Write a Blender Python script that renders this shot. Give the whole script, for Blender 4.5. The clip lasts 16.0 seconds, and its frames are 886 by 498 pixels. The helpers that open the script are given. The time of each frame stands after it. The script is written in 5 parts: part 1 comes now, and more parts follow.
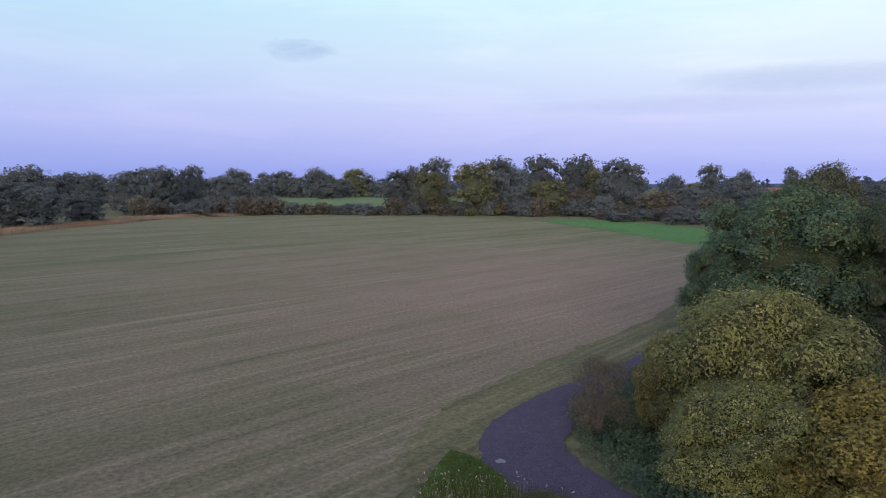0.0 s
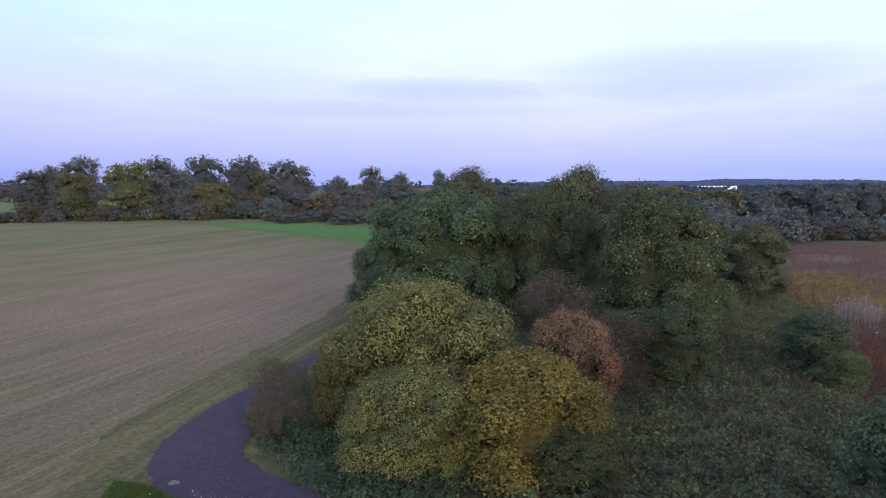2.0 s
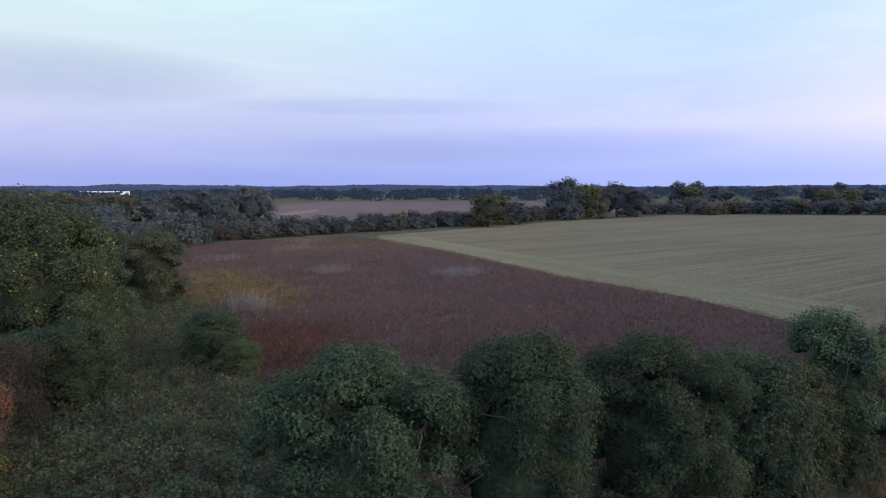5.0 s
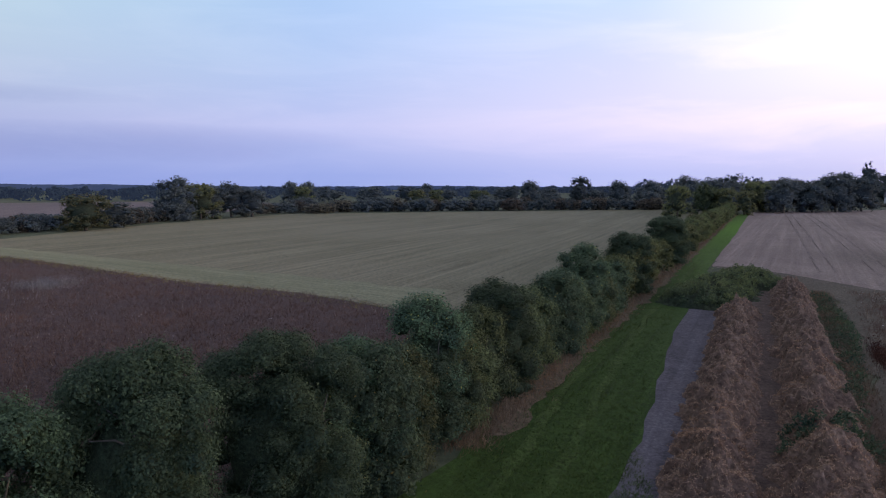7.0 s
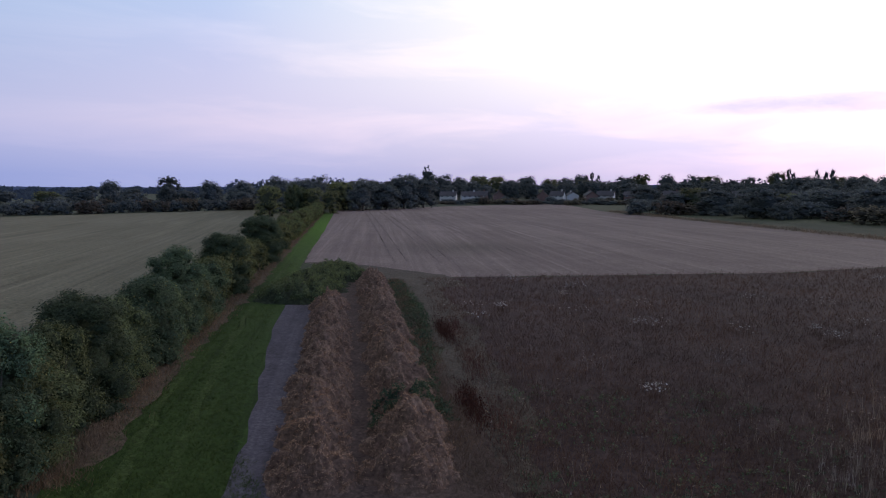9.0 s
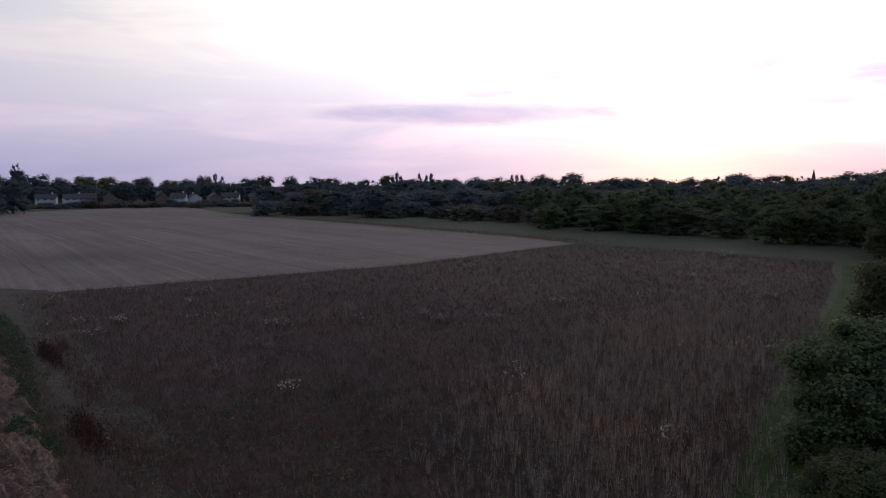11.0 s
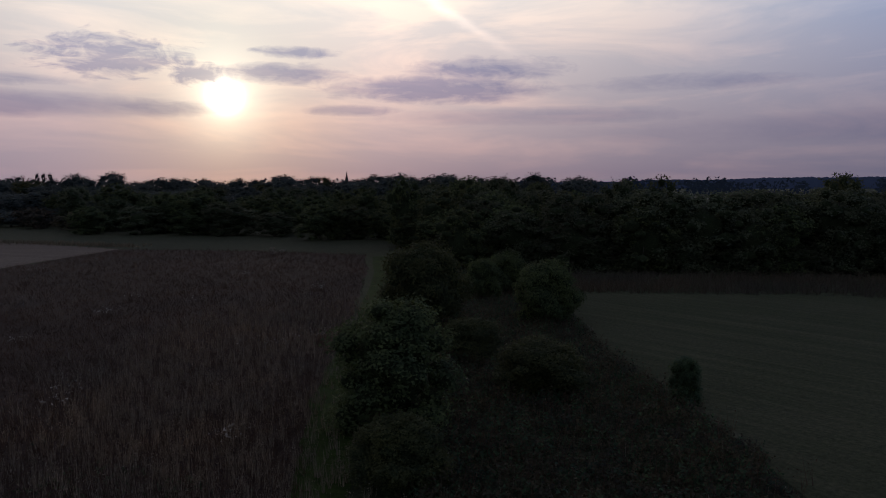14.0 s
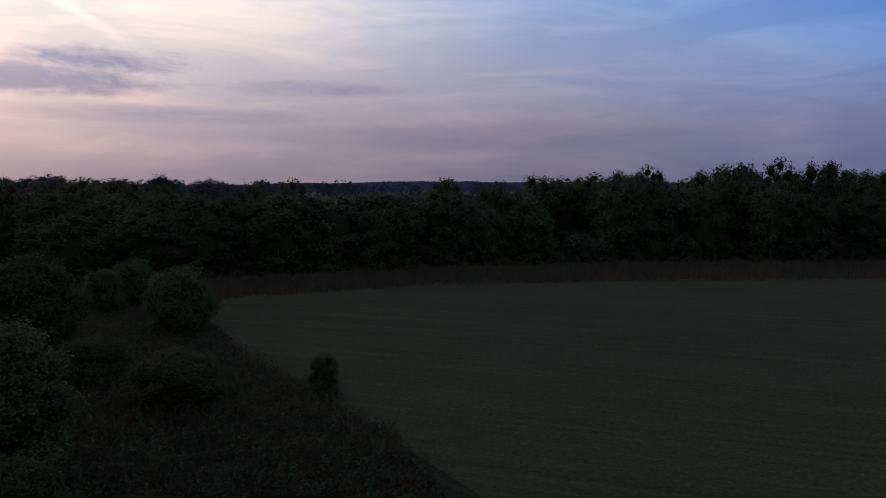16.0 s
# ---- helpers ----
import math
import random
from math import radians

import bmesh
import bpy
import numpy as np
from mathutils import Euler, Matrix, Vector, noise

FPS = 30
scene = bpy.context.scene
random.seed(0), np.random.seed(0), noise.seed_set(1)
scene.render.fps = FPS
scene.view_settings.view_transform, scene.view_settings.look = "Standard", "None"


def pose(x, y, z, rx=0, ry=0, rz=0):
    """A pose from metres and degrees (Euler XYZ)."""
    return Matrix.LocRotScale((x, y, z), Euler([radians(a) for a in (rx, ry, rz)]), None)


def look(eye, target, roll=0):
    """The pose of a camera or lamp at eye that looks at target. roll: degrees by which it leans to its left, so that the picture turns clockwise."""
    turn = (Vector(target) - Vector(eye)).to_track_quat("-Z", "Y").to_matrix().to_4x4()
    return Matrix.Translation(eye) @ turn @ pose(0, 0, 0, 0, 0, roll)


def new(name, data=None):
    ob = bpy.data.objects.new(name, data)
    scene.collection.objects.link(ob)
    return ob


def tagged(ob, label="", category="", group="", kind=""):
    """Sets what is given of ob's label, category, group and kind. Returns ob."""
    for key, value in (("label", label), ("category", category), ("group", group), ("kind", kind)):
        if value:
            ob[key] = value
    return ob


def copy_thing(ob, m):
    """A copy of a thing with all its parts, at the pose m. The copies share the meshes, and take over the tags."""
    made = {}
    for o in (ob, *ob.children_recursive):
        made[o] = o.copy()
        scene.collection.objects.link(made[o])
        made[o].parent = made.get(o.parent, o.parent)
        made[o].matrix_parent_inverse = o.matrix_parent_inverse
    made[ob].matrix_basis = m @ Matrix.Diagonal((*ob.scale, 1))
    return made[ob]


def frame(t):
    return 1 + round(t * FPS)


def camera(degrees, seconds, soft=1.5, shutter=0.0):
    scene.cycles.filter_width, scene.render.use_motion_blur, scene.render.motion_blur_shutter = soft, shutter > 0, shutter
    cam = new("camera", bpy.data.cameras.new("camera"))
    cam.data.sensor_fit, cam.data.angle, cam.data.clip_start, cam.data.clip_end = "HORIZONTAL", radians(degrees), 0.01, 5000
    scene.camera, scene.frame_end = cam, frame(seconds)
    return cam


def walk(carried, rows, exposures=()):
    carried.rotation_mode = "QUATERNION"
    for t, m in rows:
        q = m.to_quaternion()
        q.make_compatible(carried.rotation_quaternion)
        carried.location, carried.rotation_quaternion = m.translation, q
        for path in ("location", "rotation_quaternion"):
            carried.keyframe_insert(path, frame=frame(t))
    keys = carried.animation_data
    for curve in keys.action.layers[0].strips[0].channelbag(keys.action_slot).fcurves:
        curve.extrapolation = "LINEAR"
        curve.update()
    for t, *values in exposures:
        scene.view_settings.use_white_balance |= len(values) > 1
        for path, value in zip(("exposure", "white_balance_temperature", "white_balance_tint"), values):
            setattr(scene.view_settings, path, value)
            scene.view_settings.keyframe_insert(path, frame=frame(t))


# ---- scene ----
cam = camera(65.03, 16.0, soft=1.1)
PATH = [
    (0.0, pose(0, 0, 10, 84.75, 0.00, -0.00)),
    (0.5, pose(0, 0, 10, 84.77, -0.06, -5.33)),
    (1.0, pose(0, 0, 10, 84.78, -0.02, -11.60)),
    (1.5, pose(0, 0, 10, 84.80, 0.08, -18.82)),
    (2.0, pose(0, 0, 10, 84.84, 0.19, -26.82)),
    (2.5, pose(0, 0, 10, 84.88, 0.19, -35.11)),
    (3.0, pose(0, 0, 10, 84.91, 0.27, -43.37)),
    (3.5, pose(0, 0, 10, 84.93, 0.39, -52.07)),
    (4.0, pose(0, 0, 10, 84.91, 0.44, -60.71)),
    (4.2, pose(0, 0, 10, 84.96, 0.39, -63.50)),
    (6.3, pose(0, 0, 10, 84.94, 0.19, -92.59)),
    (6.5, pose(0, 0, 10, 84.93, 0.14, -96.04)),
    (7.0, pose(0, 0, 10, 84.94, 0.10, -104.83)),
    (7.5, pose(0, 0, 10, 84.89, -0.07, -113.71)),
    (8.0, pose(0, 0, 10, 84.90, -0.03, -121.93)),
    (8.5, pose(0, 0, 10, 84.91, 0.08, -129.56)),
    (9.0, pose(0, 0, 10, 84.89, 0.17, -137.45)),
    (9.5, pose(0, 0, 10, 84.91, 0.20, -145.06)),
    (10.0, pose(0, 0, 10, 84.88, 0.26, -153.53)),
    (10.2, pose(0, 0, 10, 84.89, 0.22, -156.88)),
    (12.3, pose(0, 0, 10, 84.85, 0.13, -180.57)),
    (12.5, pose(0, 0, 10, 84.78, 0.05, -182.70)),
    (13.0, pose(0, 0, 10, 84.83, 0.06, -188.75)),
    (13.5, pose(0, 0, 10, 84.87, 0.12, -195.98)),
    (14.0, pose(0, 0, 10, 84.88, 0.16, -203.35)),
    (14.5, pose(0, 0, 10, 84.92, 0.17, -210.14)),
    (15.0, pose(0, 0, 10, 84.98, 0.16, -215.99)),
    (15.5, pose(0, 0, 10, 84.99, 0.13, -221.74)),
    (16.0, pose(0, 0, 10, 85.05, 0.14, -232.86)),
]
# exposure of the clip's camera: it stops down as it turns towards the low sun
EXPOSURES = [(0.0, -0.08), (1.4, -0.1), (2.3, 0.12), (3.2, 0.1), (4.2, -0.1), (6.5, -0.45), (8.0, -0.75), (9.0, -0.85), (10.0, -1.0), (12.4, -1.9), (13.5, -2.5), (14.6, -2.6), (15.3, -2.5), (16.0, -2.35)]
walk(cam, PATH, EXPOSURES)

# ---------------------------------------------------------------- sky and sun
SUN_AZ, SUN_EL = 186.2, 7.0


def at(az, d):
    """Plan position at a compass bearing (clockwise from +y) and a distance."""
    return d * math.sin(radians(az)), d * math.cos(radians(az))


def lin(r, g, b, stops=0.0):
    k = 2.0 ** -stops
    return [((c / 255 + 0.055) / 1.055) ** 2.4 * k for c in (r, g, b)]


class Nodes:
    """Short-hand for building node trees."""

    def __init__(self, tree):
        self.t = tree
        tree.nodes.clear()

    def node(self, kind, **props):
        n = self.t.nodes.new(kind)
        for k, v in props.items():
            if k == "op":
                n.operation = v
            elif k == "blend":
                n.blend_type = v
            elif k == "data":
                n.data_type = v
        return n

    def put(self, socket, value):
        if isinstance(value, bpy.types.NodeSocket):
            self.t.links.new(value, socket)
        elif isinstance(value, (tuple, list)) and len(value) == 3 and socket.type == "RGBA":
            socket.default_value = (*value, 1)
        else:
            socket.default_value = value

    def calc(self, op, a, b=0.0, c=0.0, clamp=False):
        n = self.node("ShaderNodeMath", op=op)
        n.use_clamp = clamp
        for s, v in zip(n.inputs, (a, b, c)):
            self.put(s, v)
        return n.outputs[0]

    def ramp(self, fac, stops, ease=False):
        n = self.node("ShaderNodeValToRGB")
        el = n.color_ramp.elements
        n.color_ramp.interpolation = "EASE" if ease else "LINEAR"
        while len(el) < len(stops):
            el.new(0.5)
        for e, (p, c) in zip(el, sorted(stops, key=lambda s: s[0])):
            e.position = p
        for e, (p, c) in zip(el, sorted(stops, key=lambda s: s[0])):
            e.color = (*c, 1) if isinstance(c, (tuple, list)) else (c, c, c, 1)
        self.put(n.inputs[0], fac)
        return n.outputs[0]

    def mix(self, fac, a, b, blend="MIX"):
        n = self.node("ShaderNodeMix", data="RGBA", blend=blend)
        n.clamp_factor = True
        self.put(n.inputs[0], fac)
        self.put(n.inputs[6], a)
        self.put(n.inputs[7], b)
        return n.outputs[2]

    def cloudy(self, vec, scale, detail=4.0, rough=0.55, distort=0.0):
        n = self.node("ShaderNodeTexNoise")
        if vec is not None:
            self.put(n.inputs["Vector"], vec)
        for k, v in (("Scale", scale), ("Detail", detail), ("Roughness", rough), ("Distortion", distort)):
            n.inputs[k].default_value = v
        return n.outputs["Fac"]

    def mapped(self, vec, scale=(1, 1, 1), rot=0.0):
        n = self.node("ShaderNodeMapping")
        self.put(n.inputs["Vector"], vec)
        n.inputs["Scale"].default_value = scale
        n.inputs["Rotation"].default_value = (0, 0, rot)
        return n.outputs[0]

    def vmath(self, op, a, b=(0, 0, 0)):
        n = self.node("ShaderNodeVectorMath", op=op)
        self.put(n.inputs[0], a)
        self.put(n.inputs[1], b)
        return n.outputs[0]


SKY = [  # bearing, stops, then colours at 1, 5, 10 and 15 degrees of elevation
    (-62, -1.2, (125, 135, 195), (150, 155, 210), (155, 180, 230), (150, 185, 235)),
    (-32, 0.0, (148, 165, 240), (185, 195, 250), (196, 220, 252), (195, 234, 255)),
    (0, -0.03, (156, 169, 243), (196, 202, 251), (210, 230, 253), (208, 243, 255)),
    (35, -0.12, (164, 176, 244), (204, 210, 250), (226, 240, 250), (226, 252, 253)),
    (65, -0.2, (158, 175, 244), (192, 202, 247), (212, 231, 250), (212, 243, 253)),
    (95, -0.45, (157, 175, 239), (195, 203, 250), (184, 207, 251), (182, 212, 255)),
    (120, -0.7, (179, 186, 237), (221, 214, 246), (210, 214, 250), (198, 218, 255)),
    (140, -0.9, (186, 184, 222), (226, 218, 243), (250, 244, 252), (250, 249, 254)),
    (160, -1.45, (183, 173, 206), (209, 199, 223), (253, 246, 250), (254, 252, 254)),
    (175, -2.2, (172, 155, 172), (200, 182, 192), (248, 236, 234), (255, 252, 250)),
    (186, -2.2, (190, 165, 165), (232, 205, 190), (255, 246, 234), (255, 253, 250)),
    (198, -2.52, (158, 138, 150), (198, 176, 178), (234, 216, 212), (250, 242, 236)),
    (218, -2.7, (124, 113, 130), (152, 141, 152), (178, 171, 178), (206, 203, 205)),
    (240, -2.48, (104, 103, 126), (130, 126, 148), (144, 151, 180), (132, 159, 203)),
    (265, -2.5, (88, 95, 130), (108, 114, 150), (98, 132, 190), (82, 128, 202)),
]
ZENITH = (0.64, 0.74, 1.1)
SKY_TOP = 10.0


def build_world():
    world = bpy.data.worlds.new("sky")
    scene.world = world
    world.use_nodes = True
    n = Nodes(world.node_tree)
    way = n.node("ShaderNodeTexCoord").outputs["Generated"]
    sep = n.node("ShaderNodeSeparateXYZ")
    n.put(sep.inputs[0], way)
    az = n.calc("MULTIPLY", n.calc("ARCTAN2", sep.outputs[0], sep.outputs[1]), 57.29578)
    turn = n.calc("FLOORED_MODULO", n.calc("ADD", az, 62.0), 360.0)
    u = n.calc("DIVIDE", turn, 360.0)
    el = n.calc("MULTIPLY", n.calc("ARCSINE", sep.outputs[2]), 57.29578)
    bands = []
    for level in range(4):
        stops = [((a + 62) / 360, [c / SKY_TOP for c in lin(*row[level], s)]) for a, s, *row in SKY]
        stops.append((1.0, stops[0][1]))
        bands.append(n.ramp(u, stops))
    bands.append(tuple(c / SKY_TOP for c in ZENITH))
    sky = bands[0]
    for (lo, hi), nxt in zip(((1, 5), (5, 10), (10, 15), (16, 45)), bands[1:]):
        f = n.calc("DIVIDE", n.calc("SUBTRACT", el, lo), hi - lo, clamp=True)
        sky = n.mix(f, sky, nxt)
    # drifting cloud: stretched noise in bearing and elevation
    flat = n.node("ShaderNodeCombineXYZ")
    n.put(flat.inputs[0], n.calc("MULTIPLY", turn, 0.055))
    n.put(flat.inputs[1], n.calc("MULTIPLY", el, 0.32))
    wisps = n.cloudy(flat.outputs[0], 1.0, 7, 0.6, 0.5)
    fine = n.cloudy(flat.outputs[0], 5.0, 6, 0.62, 0.8)
    round_ = n.node("ShaderNodeCombineXYZ")
    n.put(round_.inputs[0], n.calc("MULTIPLY", turn, 0.42))
    n.put(round_.inputs[1], n.calc("MULTIPLY", el, 1.0))
    puffs = n.cloudy(round_.outputs[0], 1.0, 8, 0.62, 0.9)
    fine = n.calc("ADD", n.calc("MULTIPLY", fine, 0.4), n.calc("MULTIPLY", puffs, 0.6))
    west = n.calc("MULTIPLY", n.calc("SUBTRACT", turn, 170.0), 0.0125, clamp=True)
    veil = n.calc("MULTIPLY", n.ramp(wisps, [(0.46, 0.0), (0.66, 0.85)]), n.calc("ADD", 0.25, n.calc("MULTIPLY", west, 0.75)))
    sky = n.mix(veil, sky, n.mix(1.0, sky, (1.42, 1.26, 1.12), "MULTIPLY"))
    grey = n.calc("MULTIPLY", 0.0, 0.0)
    for a, e, wa, we, deep, crisp in CLOUDS:
        a = (a + 62) % 360
        dx = n.calc("POWER", n.calc("ABSOLUTE", n.calc("DIVIDE", n.calc("SUBTRACT", turn, a), wa)), 2.0)
        dy = n.calc("POWER", n.calc("ABSOLUTE", n.calc("DIVIDE", n.calc("SUBTRACT", el, e), we)), 2.0)
        body = n.calc("SUBTRACT", 1.0, n.calc("ADD", dx, dy))
        body = n.calc("ADD", body, n.calc("MULTIPLY", n.calc("SUBTRACT", fine, 0.5), 4.0 * crisp))
        body = n.calc("ADD", body, n.calc("MULTIPLY", n.calc("SUBTRACT", wisps, 0.5), 2.0))
        inside = n.calc("MULTIPLY", n.calc("MULTIPLY", body, 1.0, clamp=True), deep)
        grey = n.calc("MAXIMUM", grey, n.calc("MULTIPLY", inside, 0.85))
    sky = n.mix(grey, sky, n.mix(1.0, sky, (0.36, 0.42, 0.66), "MULTIPLY"))
    # an old vapour trail, spread by the wind
    ta, tb = n.calc("SUBTRACT", turn, 201.0 + 62.0), n.calc("SUBTRACT", el, 15.4)
    across = n.calc("ADD", n.calc("MULTIPLY", ta, 0.516), n.calc("MULTIPLY", tb, 0.857))
    across = n.calc("ADD", across, n.calc("MULTIPLY", n.calc("SUBTRACT", fine, 0.5), 0.9))
    along = n.calc("SUBTRACT", n.calc("MULTIPLY", ta, 0.857), n.calc("MULTIPLY", tb, 0.516))
    trail = n.calc("POWER", 2.718, n.calc("MULTIPLY", n.calc("POWER", n.calc("ABSOLUTE", n.calc("DIVIDE", across, 0.38)), 2.0), -1.0))
    ends = n.calc("POWER", 2.718, n.calc("MULTIPLY", n.calc("POWER", n.calc("ABSOLUTE", n.calc("DIVIDE", n.calc("SUBTRACT", along, 2.0), 6.0)), 2.0), -1.0))
    sky = n.mix(n.calc("MULTIPLY", n.calc("MULTIPLY", trail, ends), 0.55), sky, n.mix(1.0, sky, (1.7, 1.55, 1.4), "MULTIPLY"))
    # the veiled sun and its glow, dimmed by the clouds before it
    sx, sy = at(SUN_AZ, math.cos(radians(SUN_EL)))
    dot = n.node("ShaderNodeVectorMath", op="DOT_PRODUCT")
    n.put(dot.inputs[0], way)
    dot.inputs[1].default_value = (sx, sy, math.sin(radians(SUN_EL)))
    off = n.calc("MULTIPLY", n.calc("ARCCOSINE", n.calc("MINIMUM", dot.outputs["Value"], 1.0)), 57.29578)
    disc = n.calc("POWER", 2.718, n.calc("MULTIPLY", n.calc("POWER", n.calc("DIVIDE", off, 0.85), 2.0), -1.0))
    halo = n.calc("POWER", 2.718, n.calc("MULTIPLY", n.calc("POWER", n.calc("DIVIDE", off, 2.6), 1.5), -1.0))
    glow = n.mix(1.0, n.mix(1.0, (3.0, 2.75, 2.3), disc, "MULTIPLY"), n.mix(1.0, (0.5, 0.44, 0.33), halo, "MULTIPLY"), "ADD")
    glow = n.mix(n.calc("MULTIPLY", grey, 0.8), glow, (0.0, 0.0, 0.0))
    sky = n.mix(1.0, sky, glow, "ADD")
    # clear-air scatter over the whole dome
    air = n.node("ShaderNodeTexSky")
    air.sky_type = "NISHITA"
    air.sun_disc = False
    air.sun_elevation, air.sun_rotation = radians(SUN_EL), radians(SUN_AZ)
    low = n.node("ShaderNodeBackground")
    n.put(low.inputs[0], air.outputs[0])
    low.inputs[1].default_value = 0.08
    main = n.node("ShaderNodeBackground")
    n.put(main.inputs[0], sky)
    main.inputs[1].default_value = SKY_TOP / 0.9
    both = n.node("ShaderNodeMixShader")
    both.inputs[0].default_value = 0.9
    n.put(both.inputs[1], low.outputs[0])
    n.put(both.inputs[2], main.outputs[0])
    out = n.node("ShaderNodeOutputWorld")
    n.put(out.inputs[0], both.outputs[0])


CLOUDS = [  # bearing, elevation, half widths, depth, crispness
    (45, 8.6, 14, 2.6, 0.38, 0.14), (28, 7.6, 12, 1.2, 0.35, 0.3), (-11.5, 10.6, 3.4, 1.0, 0.45, 0.5), (22, 6.2, 18, 0.9, 0.2, 0.3), (68, 6.6, 14, 0.8, 0.22, 0.3), (78, 3.4, 20, 1.6, 0.3, 0.15),
    (171, 6.0, 15, 1.0, 0.8, 0.25), (181, 6.0, 5, 0.8, 0.8, 0.5), (178.5, 9.5, 6.0, 1.6, 0.9, 1.5), (183.5, 8.6, 3.0, 1.0, 0.9, 1.5), (190.5, 8.9, 5.4, 1.0, 1.0, 0.6),
    (191.5, 10.5, 4.0, 0.6, 0.95, 0.8), (203, 7.8, 9.5, 1.2, 1.0, 0.6), (208, 9.4, 7.5, 1.1, 1.0, 0.6), (196, 6.1, 4, 0.5, 0.7, 0.6), (222, 7.9, 9, 0.8, 0.6, 0.5), (212, 5.6, 14, 0.8, 0.45, 0.4),
    (172, 7.5, 4.5, 0.5, 0.6, 0.7), (235, 4.2, 22, 1.3, 0.35, 0.3),
]
build_world()
sun = new("sun", bpy.data.lights.new("sun", "SUN"))
sun.data.energy, sun.data.angle, sun.data.color = 0.9, radians(10), (1.0, 0.86, 0.7)
sx, sy = at(SUN_AZ, 100 * math.cos(radians(SUN_EL)))
sun.matrix_world = look((sx, sy, 100 * math.sin(radians(SUN_EL))), (0, 0, 0))


# ---------------------------------------------------------------- materials
def material(name, rough=0.9, spec=0.2):
    m = bpy.data.materials.new(name)
    m.use_nodes = True
    n = Nodes(m.node_tree)
    b = n.node("ShaderNodeBsdfPrincipled")
    b.inputs["Roughness"].default_value = rough
    b.inputs["Specular IOR Level"].default_value = spec
    out = n.node("ShaderNodeOutputMaterial")
    n.put(out.inputs[0], b.outputs[0])
    return m, n, b, out


def bump(n, b, height, strength=0.5, dist=0.1):
    k = n.node("ShaderNodeBump")
    k.inputs["Strength"].default_value = strength
    k.inputs["Distance"].default_value = dist
    n.put(k.inputs["Height"], height)
    n.put(b.inputs["Normal"], k.outputs[0])


def leaf_material(name, dark, mid, light, odd=None, odd_share=0.04, see_through=0.35):
    """Foliage: every leaf has its own shade, every clump and every plant its own cast."""
    m, n, b, out = material(name, 0.75, 0.12)
    geo = n.node("ShaderNodeNewGeometry")
    info = n.node("ShaderNodeObjectInfo")
    pos = n.node("ShaderNodeTexCoord").outputs["Object"]
    dark, light = [c * 1.05 for c in dark], [c * 0.95 for c in light]
    stops = [(0.0, dark), (0.5, mid), (0.95, light)]
    if odd:
        stops = [(0.0, dark), (0.5, mid), (0.995 - odd_share, light), (0.997 - odd_share, odd)]
    col = n.ramp(geo.outputs["Random Per Island"], stops)
    patch = n.cloudy(pos, 0.55, 4, 0.65)
    col = n.mix(n.ramp(patch, [(0.4, 0.0), (0.66, 1.0)]), col, n.mix(1.0, col, (1.36, 1.27, 1.08), "MULTIPLY"))
    col = n.mix(n.ramp(patch, [(0.3, 1.0), (0.46, 0.0)]), col, n.mix(1.0, col, (0.72, 0.8, 0.95), "MULTIPLY"))
    hsv = n.node("ShaderNodeHueSaturation")
    n.put(hsv.inputs["Color"], col)
    n.put(hsv.inputs["Hue"], n.calc("ADD", 0.475, n.calc("MULTIPLY", info.outputs["Random"], 0.05)))
    n.put(hsv.inputs["Value"], n.calc("ADD", 0.75, n.calc("MULTIPLY", info.outputs["Random"], 0.5)))
    col = hsv.outputs[0]
    n.put(b.inputs["Base Color"], col)
    tr = n.node("ShaderNodeBsdfTranslucent")
    n.put(tr.inputs[0], col)
    mixer = n.node("ShaderNodeMixShader")
    mixer.inputs[0].default_value = see_through
    n.put(mixer.inputs[1], b.outputs[0])
    n.put(mixer.inputs[2], tr.outputs[0])
    n.put(out.inputs[0], mixer.outputs[0])
    return m


